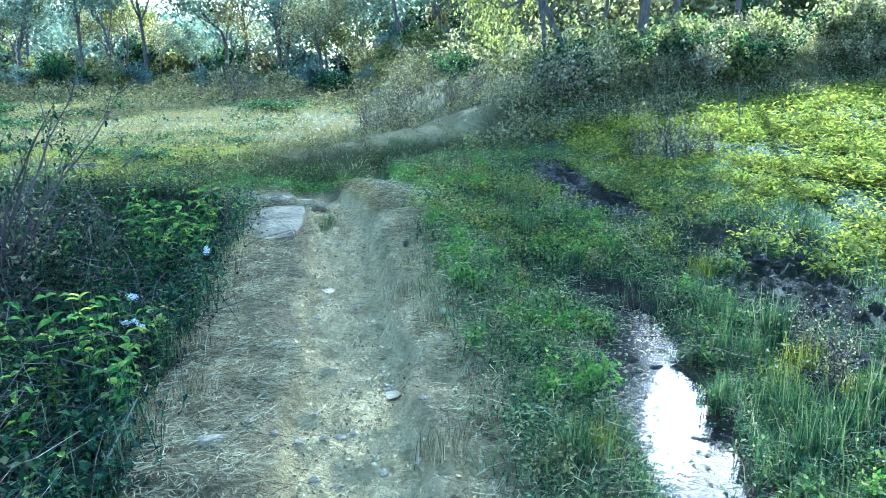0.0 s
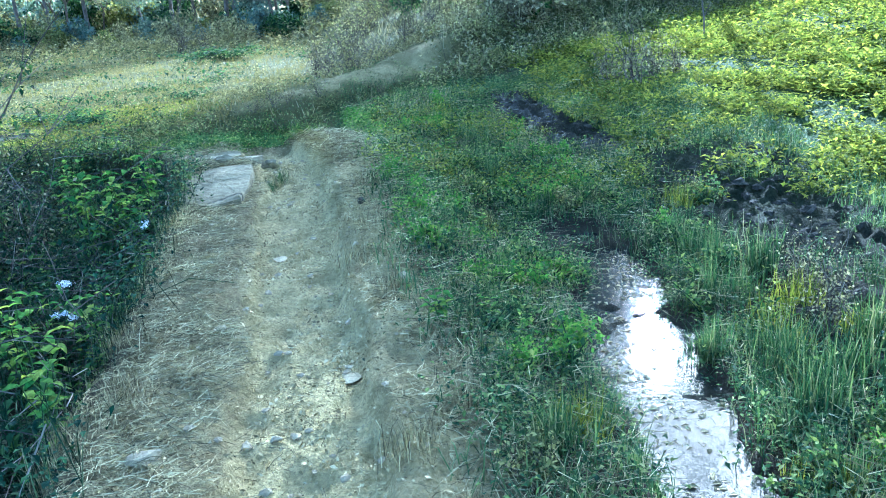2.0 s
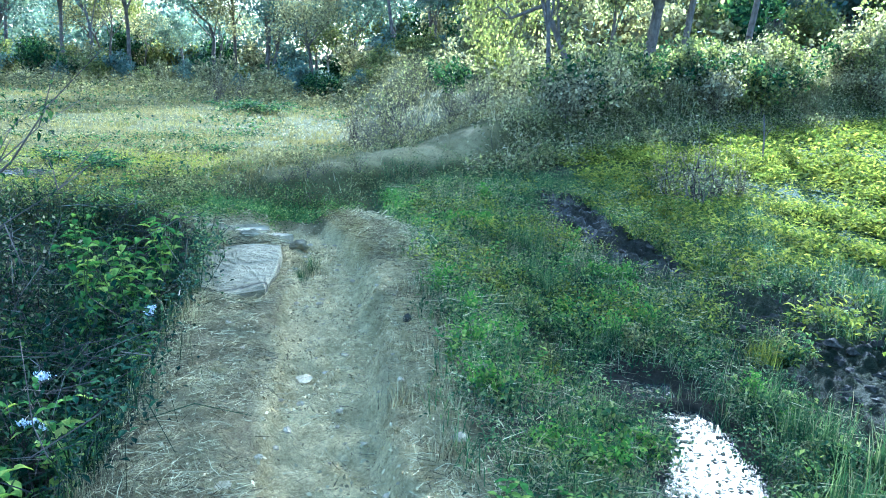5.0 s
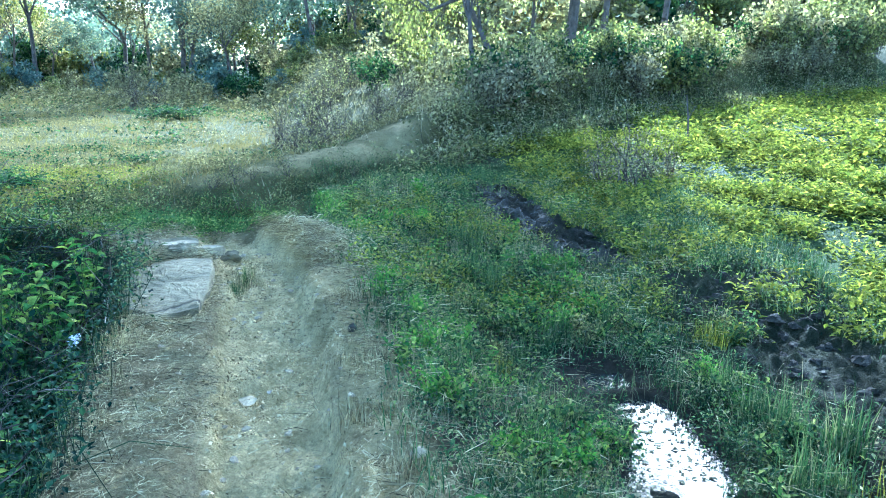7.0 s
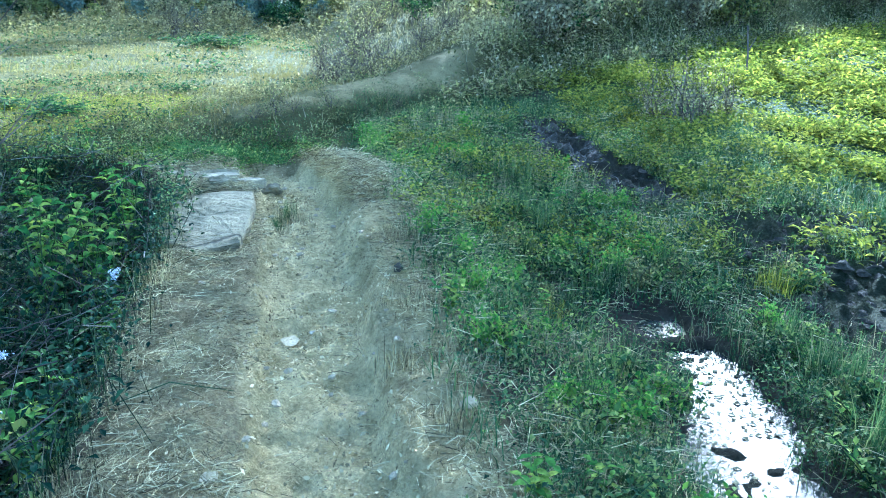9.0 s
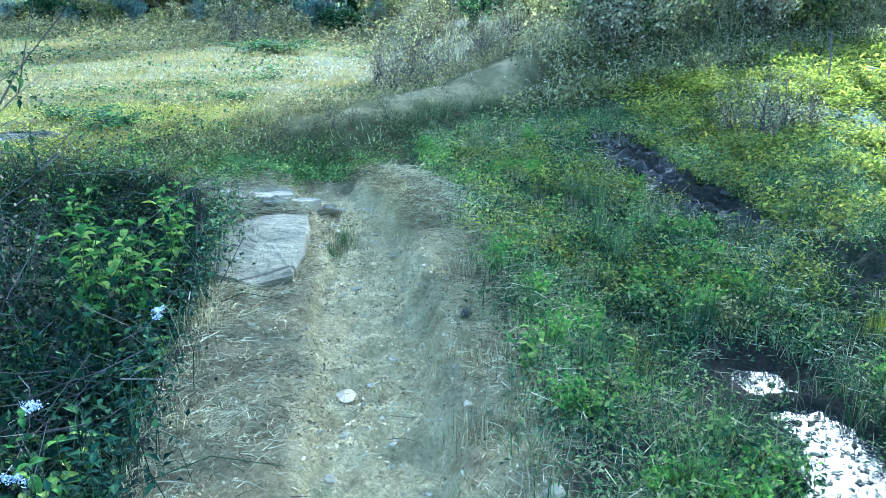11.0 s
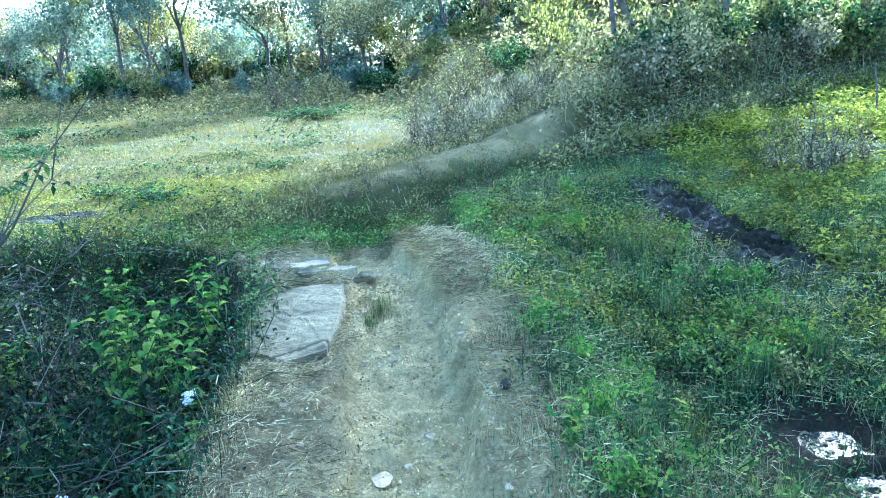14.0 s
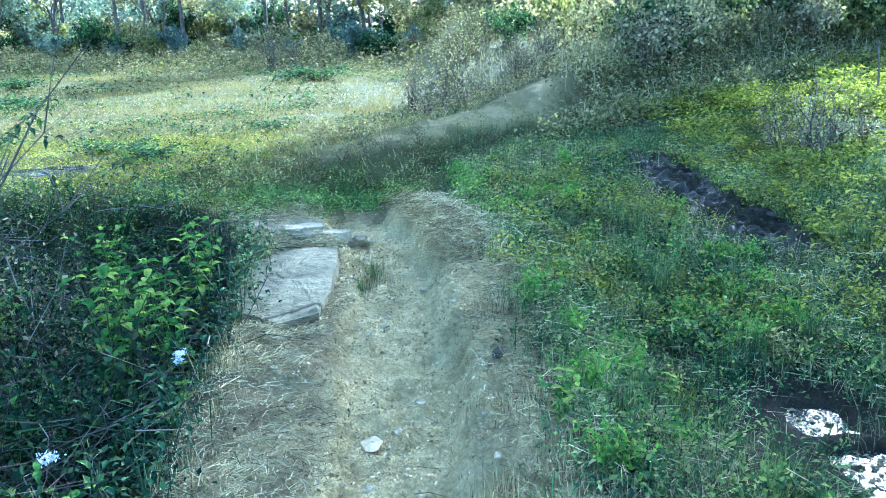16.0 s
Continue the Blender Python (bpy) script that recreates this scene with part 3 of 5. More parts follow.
def leafy(name, tall, stalks, pairs, leaf, seed, mat, label, out=0.5):
    """Herb with several stalks that carry pairs of pointed, folded leaves."""
    rng = np.random.default_rng(seed)
    at, az, pitch, size = [], [], [], []
    root = tagged(new(name), label, "herb")
    for _ in range(stalks):
        a, o = rng.random() * 6.28, out * rng.random() ** 0.7
        tip = np.array((np.cos(a) * o * tall, np.sin(a) * o * tall, tall * rng.uniform(0.6, 1.05)))
        pts = [tip * u * np.array((u, u, 1)) + (rng.normal(0, 0.02 * tall, 3) if u else 0) for u in np.linspace(0, 1, 5)]
        v, f = cane([pts[0] - np.array((0, 0, 0.06))] + pts, [0.005, 0.005, 0.0043, 0.0036, 0.0028, 0.0018])
        part("stem", mesh_arrays("stem", v, f, M_RANK), root)
        for k in range(pairs):
            u = 0.15 + 0.85 * k / (pairs - 1)
            j = min(3, int(u * 4))
            q = pts[j] + (pts[j + 1] - pts[j]) * (u * 4 - j)
            t = a + (k % 2) * 1.57 + rng.normal(0, 0.4)
            for side in (0, 3.14):
                at.append(q)
                az.append(t + side + rng.normal(0, 0.25))
                pitch.append(rng.normal(0.15 + 0.4 * u, 0.3))
                size.append(leaf * rng.uniform(0.6, 1.2) * (1.15 - 0.5 * u))
    size = np.array(size)
    v, f = leaves(np.array(at), np.array(az), np.array(pitch), size, size * rng.uniform(0.42, 0.6, len(size)))
    part("foliage", mesh_arrays("foliage", v, f, mat), root)
    return root


def place(x, y, turn=0.0, size=1.0, sink=0.0, tall=1.0):
    return Matrix.Translation((x, y, float(height(x, y)) - sink)) @ pose(0, 0, 0, 0, 0, turn) @ Matrix.Diagonal((size, size, size * tall, 1))


def set_down(ob, m):
    ob.matrix_basis = m
    return ob


def repeat(protos, spots, group):
    """The first spots take the protos themselves, the rest take copies."""
    for k, (x, y, turn, size, *stretch) in enumerate(spots):
        ob = protos[k % len(protos)]
        if k >= len(protos):
            ob = copy_thing(ob, Matrix())
        ob.matrix_basis = place(x, y, turn, size, 0.03, *stretch)
        tagged(ob, group=group)


# The tall trees ahead that shade the path.
R = random.Random(11)
for tall, radius, seed, mat, per, leaf, label, lean, first, tilt_x, x, y, turn, size, stretch in (
        (11.5, 0.20, 21, M_PALELEAF, 9, 0.18, "tall tree with a leaning trunk and thin yellow-green foliage", 0.03, 0.35, -0.62, 3.5, 21.2, 0, 0.42, 1.9),
        (12.5, 0.42, 25, M_HAZELEAF, 14, 0.2, "tall tree with a thick dark forked trunk above the bank", 0.03, 0.35, 0.1, 5.2, 22.4, 0, 0.42, 2.0),
        (10.0, 0.15, 29, M_PALELEAF, 9, 0.17, "slender yellowing tree with thin leaves", 0.08, 0.35, -0.1, 2.5, 20.4, 0, 0.46, 1.75),
        (9.0, 0.13, 31, M_OLIVE, 12, 0.17, "slender olive-green tree at the top of the bank", 0.06, 0.3, 0.15, 4.2, 23.0, 0, 0.46, 1.6),
        (13.0, 0.2, 33, M_HAZELEAF, 30, 0.2, "tall tree with a bare trunk and a high open crown", 0.03, 0.8, 0.0, 6.0, 22.0, 10, 0.5, 2.0),
        (13.0, 0.2, 37, M_HAZELEAF, 30, 0.2, "tall thin tree with a bare trunk and a high crown", 0.03, 0.8, 0.0, 8.1, 23.2, 120, 0.5, 2.0)):
    set_down(tree("tree", tall, radius, seed, mat, per, leaf, label, 0.42, 4, 3, lean, first=first, spread_deg=31, tilt_x=tilt_x), place(x, y, turn, size, 0, stretch))

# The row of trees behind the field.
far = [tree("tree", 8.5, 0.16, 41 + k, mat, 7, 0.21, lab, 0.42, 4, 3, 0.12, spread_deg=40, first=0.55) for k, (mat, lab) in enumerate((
    (M_HAZELEAF, "field-edge tree with a dense crown, haze put into its green"),
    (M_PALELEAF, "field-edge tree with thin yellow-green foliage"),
    (M_HAZELEAF, "field-edge tree with an open, ragged crown"),
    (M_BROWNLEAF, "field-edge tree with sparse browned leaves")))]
spots = []
for k in range(54):
    x = -46 + 1.0 * k + R.uniform(-1.2, 1.2)
    spots.append((x, 46 + R.uniform(-3, 9) - 0.12 * (x + 20), R.uniform(0, 360), R.uniform(0.4, 0.8) * (1.25 if -22 < x < -8 else 1.0), R.uniform(0.8, 1.5)))
repeat(far, spots, "trees behind the field")
spots = [(-110 + 11 * k + R.uniform(-3, 3), 95 + R.uniform(-12, 20), R.uniform(0, 360), R.uniform(0.7, 1.1)) for k in range(20)]
repeat([copy_thing(o, Matrix()) for o in far[:2]], spots, "distant trees")

# The wood behind that row, one haze-coloured mass of leaves with an uneven top.
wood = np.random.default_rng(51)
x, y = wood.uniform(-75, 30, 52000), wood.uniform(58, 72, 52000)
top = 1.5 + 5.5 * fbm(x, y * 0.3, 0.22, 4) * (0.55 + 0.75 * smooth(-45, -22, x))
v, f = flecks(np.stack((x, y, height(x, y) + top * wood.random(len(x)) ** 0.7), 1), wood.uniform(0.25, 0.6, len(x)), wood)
stuff("distant_wood", v, f, M_HAZELEAF, "mass of woodland behind the field, haze put into its blue-green", "wood")

# Scrub along the far edge of the field and up the slope.
scrub = [bush("scrub_bush", 1.5, 2.2, 61 + k, mat, 16, 13, 0.19, lab) for k, (mat, lab) in enumerate((
    (M_DEEP, "dark green scrub bush in the shade"),
    (M_BROWNLEAF, "dry brown scrub bush with bare twigs"),
    (M_PALELEAF, "yellow-green scrub bush with small leaves"),
    (M_HAZELEAF, "dense rounded bush, haze put into its dull green")))]
spots = []
for k in range(62):
    x = -46 + 0.78 * k + R.uniform(-0.6, 0.6)
    spots.append((x, 40 + R.uniform(-2, 3) - 0.10 * (x + 20), R.uniform(0, 360), R.uniform(0.35, 0.85)))
for k in range(32):
    x = -52 + 1.7 * k + R.uniform(-0.6, 0.6)
    spots.append((x, 55 + R.uniform(-2, 5) - 0.10 * (x + 20), R.uniform(0, 360), R.uniform(0.9, 1.5)))
repeat(scrub, spots, "hedge of scrub behind the field")

slope = [bush("bush", 0.8, 1.25, 81 + k, mat, 15, 8, 0.095, lab) for k, (mat, lab) in enumerate((
    (M_BROWNLEAF, "dry brown bush on the grassy bank"),
    (M_PALELEAF, "leafy yellow-green bush on the bank"),
    (M_OLIVE, "dark green bush on the bank"),
    (M_DRYHERB, "withered grey-brown bush on the bank"),
    (M_DEEP, "dense dark green bush on the bank")))]
spots = []
for k in range(85):
    x = 1.3 + 13.1 * R.random()
    y = float(bank_y(x)) + R.choice((-0.3, 0.1, 0.6, 1.0, 1.4)) + R.uniform(-0.25, 0.3)
    if abs(x - 8.6) > 0.7:
        spots.append((x, y, R.uniform(0, 360), R.uniform(0.45, 0.85) + 0.02 * x))
for k in range(75):
    x, y = R.uniform(-1, 22), R.uniform(17, 38)
    if y > bank_y(x) + 2.5 and abs(x - 8.6 - 0.16 * (y - 19)) > 1.0:
        spots.append((x, y, R.uniform(0, 360), R.uniform(0.5, 1.2)))
spots += [(5.2, 21.0, 0, 1.0), (6.6, 22.4, 40, 1.2), (2.6, 22.5, 90, 1.3), (1.6, 24.0, 60, 1.4), (3.6, 24.2, 5, 1.4), (7.4, 21.0, 80, 1.0), (4.4, 19.6, 10, 0.9), (11.0, 22.0, 0, 1.5), (12.4, 24.0, 70, 1.7), (14.2, 25.0, 20, 1.8), (9.8, 26.0, 20, 1.5), (7.5, 26.5, 20, 1.5)]
repeat(slope, spots, "bushes on the bank and the slope")
twiggy = [bush("twiggy_bush", 0.7, 1.1, 91 + k, mat, 15, 3, 0.05, lab) for k, (mat, lab) in enumerate((
    (M_BRONZE, "half-bare brown bush of thin twigs behind the bank"), (M_OLIVE, "straggling olive bush of thin twigs behind the bank")))]
spots = []
for k in range(12):
    x = R.uniform(-1.0, 1.3)
    spots.append((x, float(bank_y(x)) + R.uniform(1.2, 5.5), R.uniform(0, 360), R.uniform(0.4, 0.75)))
for k in range(26):
    spots.append((R.uniform(-1.6, 1.2), R.uniform(15, 31), R.uniform(0, 360), R.uniform(0.5, 1.0)))
for k in range(8):
    x = R.uniform(-2.3, 0.0)
    spots.append((x, float(bank_y(x)) - R.uniform(0.3, 0.7), R.uniform(0, 360), R.uniform(0.18, 0.3)))
repeat(twiggy, spots, "twiggy bushes behind the bank")

# Thickets under the trees and up the hill.
thicket = [copy_thing(o, Matrix()) for o in scrub]
spots = []
for k in range(60):
    x, y = R.uniform(2, 40), R.uniform(30, 62)
    spots.append((x, y, R.uniform(0, 360), R.uniform(0.9, 1.7)))
for k in range(24):
    spots.append((R.uniform(-7, 3), R.uniform(29, 42), R.uniform(0, 360), R.uniform(0.3, 0.6)))
repeat(thicket, spots, "thickets on the hill")

# ---- grass and herbs ----
RNG = np.random.default_rng(17)


def pick(n, a, b):
    return RNG.uniform(a, b, n)


def tufted(p, per, radius):
    q = np.repeat(p, per, 0)
    q[:, :2] += RNG.normal(0, radius, (len(q), 2))
    q[:, 2] = height(q[:, 0], q[:, 1])
    return q


# dry cuttings on both shoulders of the path
def litter_keep(x, y):
    on = smooth(-0.12, 0.12, x - left_edge(y) + 0.12) * smooth(0.5, 0.1, x - right_edge(y)) * smooth(8.8, 8.0, y)
    return on * (1 - 0.94 * smooth(0.42, 0.25, np.abs(x - path_x(y) + 0.06 * np.sin(5 * y)))) * (0.25 + 0.75 * smooth(0.35, 0.6, fbm(x, y, 2.2)))


p = scatter(250000, -2.6, 1.2, 0.8, 8.8, litter_keep, RNG)
p[:, 2] += np.abs(RNG.normal(0, 0.012, len(p)))
fine = strands(p, pick(len(p), 0.03, 0.10), pick(len(p), 0.0014, 0.0028), RNG, 0.1)
p = scatter(60000, -2.6, 1.2, 0.8, 8.8, litter_keep, RNG)
p[:, 2] += 0.006 + np.abs(RNG.normal(0, 0.014, len(p)))
coarse = strands(p, pick(len(p), 0.05, 0.15) * pick(len(p), 0.5, 1.0), pick(len(p), 0.0012, 0.0023), RNG, 0.14, 4)
v, f = joined(fine, coarse)
stuff("straw", v, f, M_STRAW, "pale dry grass cuttings strewn on the path's shoulders", "dry grass")


# heap of withered stalks on the shoulder where the path bends
def heap(x, y):
    return smooth(0.36, 0.1, np.abs(x - np.interp(y, (6.2, 7.5, 8.6), (-0.33, -0.55, -0.9)))) * smooth(6.0, 7.0, y) * smooth(9.0, 8.4, y)


p = scatter(15000, -1.4, 0.2, 6.0, 9.0, heap, RNG)
p[:, 2] += RNG.random(len(p)) * 0.08 * heap(p[:, 0], p[:, 1])
v, f = strands(p, pick(len(p), 0.05, 0.2), pick(len(p), 0.0014, 0.0032), RNG, 0.35, 4)
stuff("straw", v, f, M_STRAW, "heap of withered grey-brown stalks at the bend of the path", "dry grass")


# crumbs of earth and chaff on the trodden line
p = scatter(95000, -2.0, 0.6, 1.6, 8.6, lambda x, y: 0.15 + 0.85 * trodden(x, y) * smooth(0.3, 0.6, fbm(x, y, 3.1)), RNG)
p = p[(p[:, 0] > left_edge(p[:, 1])) & (p[:, 0] < right_edge(p[:, 1]))]
p[:, 2] += 0.003
v, f = flecks(p, pick(len(p), 0.006, 0.034) * pick(len(p), 0.3, 1.0) ** 1.5, RNG)
stuff("chaff", v, f, M_CRUMB, "crumbs of earth and chaff on the trodden path", "earth")


def pool_rim(x, y):
    """1 close round the small upper pool, where only low growth stands."""
    return smooth(0.46, 0.3, np.hypot((x - 1.18) * 1.1, y - 5.32))


def slope_keep(x, y):
    return (1 - 0.6 * pool_rim(x, y)) * smooth(-0.12, 0.25, x - right_edge(y)) * (1 - puddle(x, y)) * (1 - np.clip(1.25 * mud_mask(x, y), 0, 1)) * smooth(-0.3, -0.7, y - bank_y(x)) * (0.5 + 0.5 * smooth(0.42, 0.54, fbm(x + 3, y, 2.4)))


t0 = scatter(11000, -0.9, 3.6, 0.8, 11.4, slope_keep, RNG)
p = tufted(t0, 13, 0.045)
v, f = blades(p, pick(len(p), 0.05, 0.2), pick(len(p), 0.0025, 0.0055), np.abs(RNG.normal(0.85, 0.35, len(p))).clip(0, 1.3), RNG)
stuff("grass", v, f, M_GRASS, "short green grass on the damp slope", "grass")
t0 = scatter(5200, -0.6, 2.6, 0.8, 10.6, lambda x, y: slope_keep(x, y) * smooth(0.46, 0.58, fbm(x + 7, y + 3, 1.4)), RNG)
p = tufted(t0, 8, 0.05)
v, f = blades(p, pick(len(p), 0.08, 0.26), pick(len(p), 0.0014, 0.003), np.abs(RNG.normal(0.8, 0.35, len(p))).clip(0, 1.2), RNG)
stuff("dry_grass", v, f, M_DRYHERB, "thin withered grass among the green", "dry grass")

p = scatter(75000, -0.7, 2.6, 1.2, 10.4, lambda x, y: 0.7 * slope_keep(x, y), RNG)
p[:, 2] += np.abs(RNG.normal(0.05, 0.05, len(p)))
v, f = strands(p, pick(len(p), 0.04, 0.16), pick(len(p), 0.0014, 0.003), RNG, 0.45)
stuff("straw", v, f, M_STRAW, "dry stalks lying through the green growth", "dry grass")

# low leafy herbs: many tiny plants
def herbs(n, box, keep, per, radius, rise, leaf, mat, name, label):
    t = scatter(n, *box, keep, RNG)
    c = tufted(t, per, radius)
    c[:, 2] += RNG.random(len(c)) * np.repeat(pick(len(t), 0.3, 1.0) * rise, per)
    az = RNG.random(len(c)) * 2 * np.pi
    ln = pick(len(c), 0.6, 1.4) * leaf
    vv, ff = leaves(c, az, RNG.normal(0.15, 0.4, len(c)), ln, ln * pick(len(c), 0.4, 0.65))
    stuff(name, vv, ff, mat, label, "herbs")


herbs(9500, (-0.9, 3.2, 0.8, 11.6), slope_keep, 20, 0.06, 0.16, 0.024, M_HERB, "low_herbs", "low leafy herbs covering the slope below the path")
herbs(2200, (-0.3, 2.4, 6.2, 10.2), lambda x, y: slope_keep(x, y) * smooth(0.44, 0.55, fbm(x + 1, y + 9, 2.0)), 20, 0.06, 0.24, 0.032, M_MEADOW, "low_herbs", "sunlit yellow-green herbs beside the wet runnel")


herbs(5200, (-0.5, 2.8, 3.4, 10.6), lambda x, y: slope_keep(x, y) * smooth(0.47, 0.56, fbm(x + 11, y + 4, 1.7)) * (0.15 + 0.85 * smooth(5.5, 7.5, y)), 20, 0.055, 0.22, 0.028, M_LUSH, "low_herbs", "clumps of yellow-green leafy herbs on the slope")


def meadow_keep(x, y):
    return smooth(1.5, 2.6, x - 0.1 * (9 - y)) * (1 - np.clip(1.35 * mud_mask(x, y), 0, 1)) * smooth(0.3, -0.4, y - bank_y(x) + 0.9) * (0.1 + 0.9 * smooth(0.4, 0.53, fbm(x, y, 2.0)))


herbs(10500, (1.6, 6.5, 5.6, 14.0), meadow_keep, 13, 0.08, 0.20, 0.055, M_MEADOW, "meadow_plants", "bright yellow-green leafy plants in the sunlit meadow")
herbs(7600, (4.5, 14, 7.0, 22.0), meadow_keep, 11, 0.12, 0.24, 0.10, M_MEADOW, "meadow_plants", "bright yellow-green leafy plants in the sunlit meadow")


def trail_clear(x, y):
    """0 on the worn trail along the top of the bank, 1 away from it."""
    return 1 - 0.9 * smooth(0.95, 0.5, np.abs(y - bank_y(x) - 0.1) / np.interp(x, (-2, 0.8), (0.8, 1.5))) * smooth(-2.4, -1.8, x) * smooth(1.3, 0.6, x)


def bank_keep(x, y):
    return trail_clear(x, y) * (smooth(-1.6, -0.4, y - bank_y(x)) * smooth(4.5, 1.0, y - bank_y(x)) * (1 - trodden(x, y))) * smooth(-3.6, -1.8, x)


t0 = scatter(9000, -7, 14, 8, 26, bank_keep, RNG)
p = tufted(t0, 6, 0.08)
v, f = blades(p, pick(len(p), 0.06, 0.2) * (1 + 0.3 * smooth(1, 3, p[:, 0])), pick(len(p), 0.007, 0.013) * (1 + 0.8 * smooth(1, 4, p[:, 0])), np.abs(RNG.normal(0.75, 0.25, len(p))).clip(0, 1.2), RNG, True)
stuff("bank_grass", v, f, M_DRYHERB, "withered brown grass on the bank", "dry grass")
herbs(700, (-2.8, -0.3, 7.6, 13), lambda x, y: smooth(-1.9, -0.7, y - bank_y(x)) * smooth(1.5, 0.3, y - bank_y(x)) * trail_clear(x, y), 34, 0.08, 0.12, 0.024, M_HERB, "bank_herbs", "dark green herbs at the foot of the bank")
# growth that follows the line of the bank
def along_bank(n, x0, x1, lo, hi, per, radius, rise, leaf, mat, name, label):
    x = RNG.uniform(x0, x1, n)
    y = bank_y(x) + RNG.uniform(lo, hi, n)
    k = RNG.random(n) < trail_clear(x, y) * (0.25 + 0.75 * smooth(0.4, 0.53, fbm(x + lo, y, 1.5)))
    c = tufted(np.stack((x[k], y[k], 0 * x[k]), 1), per, radius)
    c[:, 2] += RNG.random(len(c)) * np.repeat(pick(k.sum(), 0.3, 1.0) * rise, per)
    ln = pick(len(c), 0.6, 1.4) * leaf
    vv, ff = leaves(c, RNG.random(len(c)) * 2 * np.pi, RNG.normal(0.25, 0.5, len(c)), ln, ln * pick(len(c), 0.3, 0.6))
    stuff(name, vv, ff, mat, label, "herbs")


along_bank(900, -3.2, 0.2, -1.1, -0.2, 22, 0.07, 0.1, 0.032, M_OLIVE, "bank_herbs", "dull olive herbs on the shaded face of the bank")
along_bank(3600, 0.2, 14, -2.0, 0.2, 13, 0.1, 0.32, 0.07, M_OLIVE, "bank_herbs", "olive leafy plants climbing the bank")
along_bank(2600, 0.2, 14, -1.6, 1.6, 12, 0.1, 0.4, 0.065, M_DRYHERB, "bank_weeds", "brown withered weeds on the bank")
along_bank(1500, -2.6, 1.4, 0.7, 2.8, 10, 0.09, 0.28, 0.045, M_BRONZE, "bank_weeds", "brown withered weeds behind the top of the bank")
along_bank(3200, 0.6, 14, -0.6, 3.2, 11, 0.12, 0.45, 0.075, M_BROWNLEAF, "bank_weeds", "dry leafy weeds along the top of the bank")
p = RNG.uniform(0.6, 14, 650)
p = tufted(np.stack((p, bank_y(p) + RNG.uniform(-1.6, 2.4, len(p)), 0 * p), 1), 4, 0.08)
v, f = blades(p, pick(len(p), 0.2, 0.6), pick(len(p), 0.006, 0.012), np.abs(RNG.normal(0.55, 0.3, len(p))).clip(0, 1.2), RNG)
stuff("dry_stalks", v, f, M_DRYHERB, "tall bleached stalks standing along the bank", "dry grass")
# slope above the bank
t0 = scatter(7500, -6, 26, 14, 48, lambda x, y: smooth(1.5, 3.0, y - bank_y(x)) * smooth(-2, 1, x), RNG)
p = tufted(t0, 7, 0.2)
v, f = blades(p, pick(len(p), 0.15, 0.4), pick(len(p), 0.01, 0.025), np.abs(RNG.normal(0.8, 0.3, len(p))).clip(0, 1.2), RNG, True)
stuff("hill_grass", v, f, M_DRYHERB, "tall withered grass on the hillside", "dry grass")
# fresh green patch where the path dips
t0 = scatter(2200, -2.9, -0.9, 7.9, 9.4, lambda x, y: smooth(0.75, 0.35, np.hypot((x + 1.85) / 1.1, (y - 8.75) / 0.6)), RNG)
p = tufted(t0, 9, 0.03)
v, f = blades(p, pick(len(p), 0.03, 0.075), pick(len(p), 0.004, 0.008), np.abs(RNG.normal(0.9, 0.3, len(p))).clip(0, 1.3), RNG)
herbs(900, (-3.6, -0.9, 8.0, 9.5), lambda x, y: smooth(0.42, 0.54, fbm(x + 2, y, 2.2)) * smooth(-0.3, -0.8, y - bank_y(x)), 18, 0.06, 0.09, 0.026, M_LUSH, "dip_herbs", "low green herbs around the dip in the path")
stuff("green_patch", v, f, M_FRESH, "patch of fresh green grass in the dip", "grass")


def field_keep(x, y):
    return smooth(0.6, -0.8, x - np.interp(y, (9, 12, 20, 60), (-2.0, -0.8, -2.0, -5))) * smooth(8.6, 9.8, y + 0.1 * (x + 3)) * (1 - trodden(x, y)) * (1 - mud_mask(x, y)) * (0.3 + 0.7 * smooth(0.3, 0.6, fbm(x, y, 0.6)))


for n, box, per, rad, hi, wd in ((9000, (-12, 0, 8.6, 16), 7, 0.06, 0.10, 0.007), (8500, (-24, 0, 15, 27), 7, 0.12, 0.15, 0.013), (4500, (-45, 0, 26, 46), 6, 0.16, 0.26, 0.026)):
    t0 = scatter(n, *box, field_keep, RNG)
    p = tufted(t0, per, rad)
    v, f = blades(p, pick(len(p), 0.35, 1.2) * hi, pick(len(p), 0.6, 1.2) * wd, np.abs(RNG.normal(0.8, 0.35, len(p))).clip(0, 1.3), RNG, hi > 0.13)
    stuff("field_grass", v, f, M_FIELD, "dry yellow-green grass of the sunlit field", "grass")
for n, box, per, rad, rise, leaf in ((3200, (-13, -1.5, 9, 17), 12, 0.12, 0.16, 0.055), (1900, (-26, -2, 15, 34), 11, 0.25, 0.3, 0.11)):
    herbs(n, box, lambda x, y: field_keep(x, y) * smooth(0.48, 0.6, fbm(x + 9, y + 2, 0.8)), per, rad, rise, leaf, M_DEEP, "field_weeds", "dark low weeds in patches across the field")
herbs(2300, (-16, -1.5, 11.5, 24), lambda x, y: field_keep(x, y) * smooth(0.42, 0.6, fbm(x + 3, y + 6, 1.1)), 11, 0.12, 0.36, 0.055, M_BRONZE, "dry_weeds", "withered weeds standing in the field")
herbs(5000, (-48, -1, 24, 41), lambda x, y: smooth(0.38, 0.5, fbm(x, y, 0.35)) * (0.25 + 0.75 * smooth(24, 30, y)), 13, 0.4, 0.8, 0.12, M_BRONZE, "dry_weeds", "grey-brown band of withered weeds before the trees")
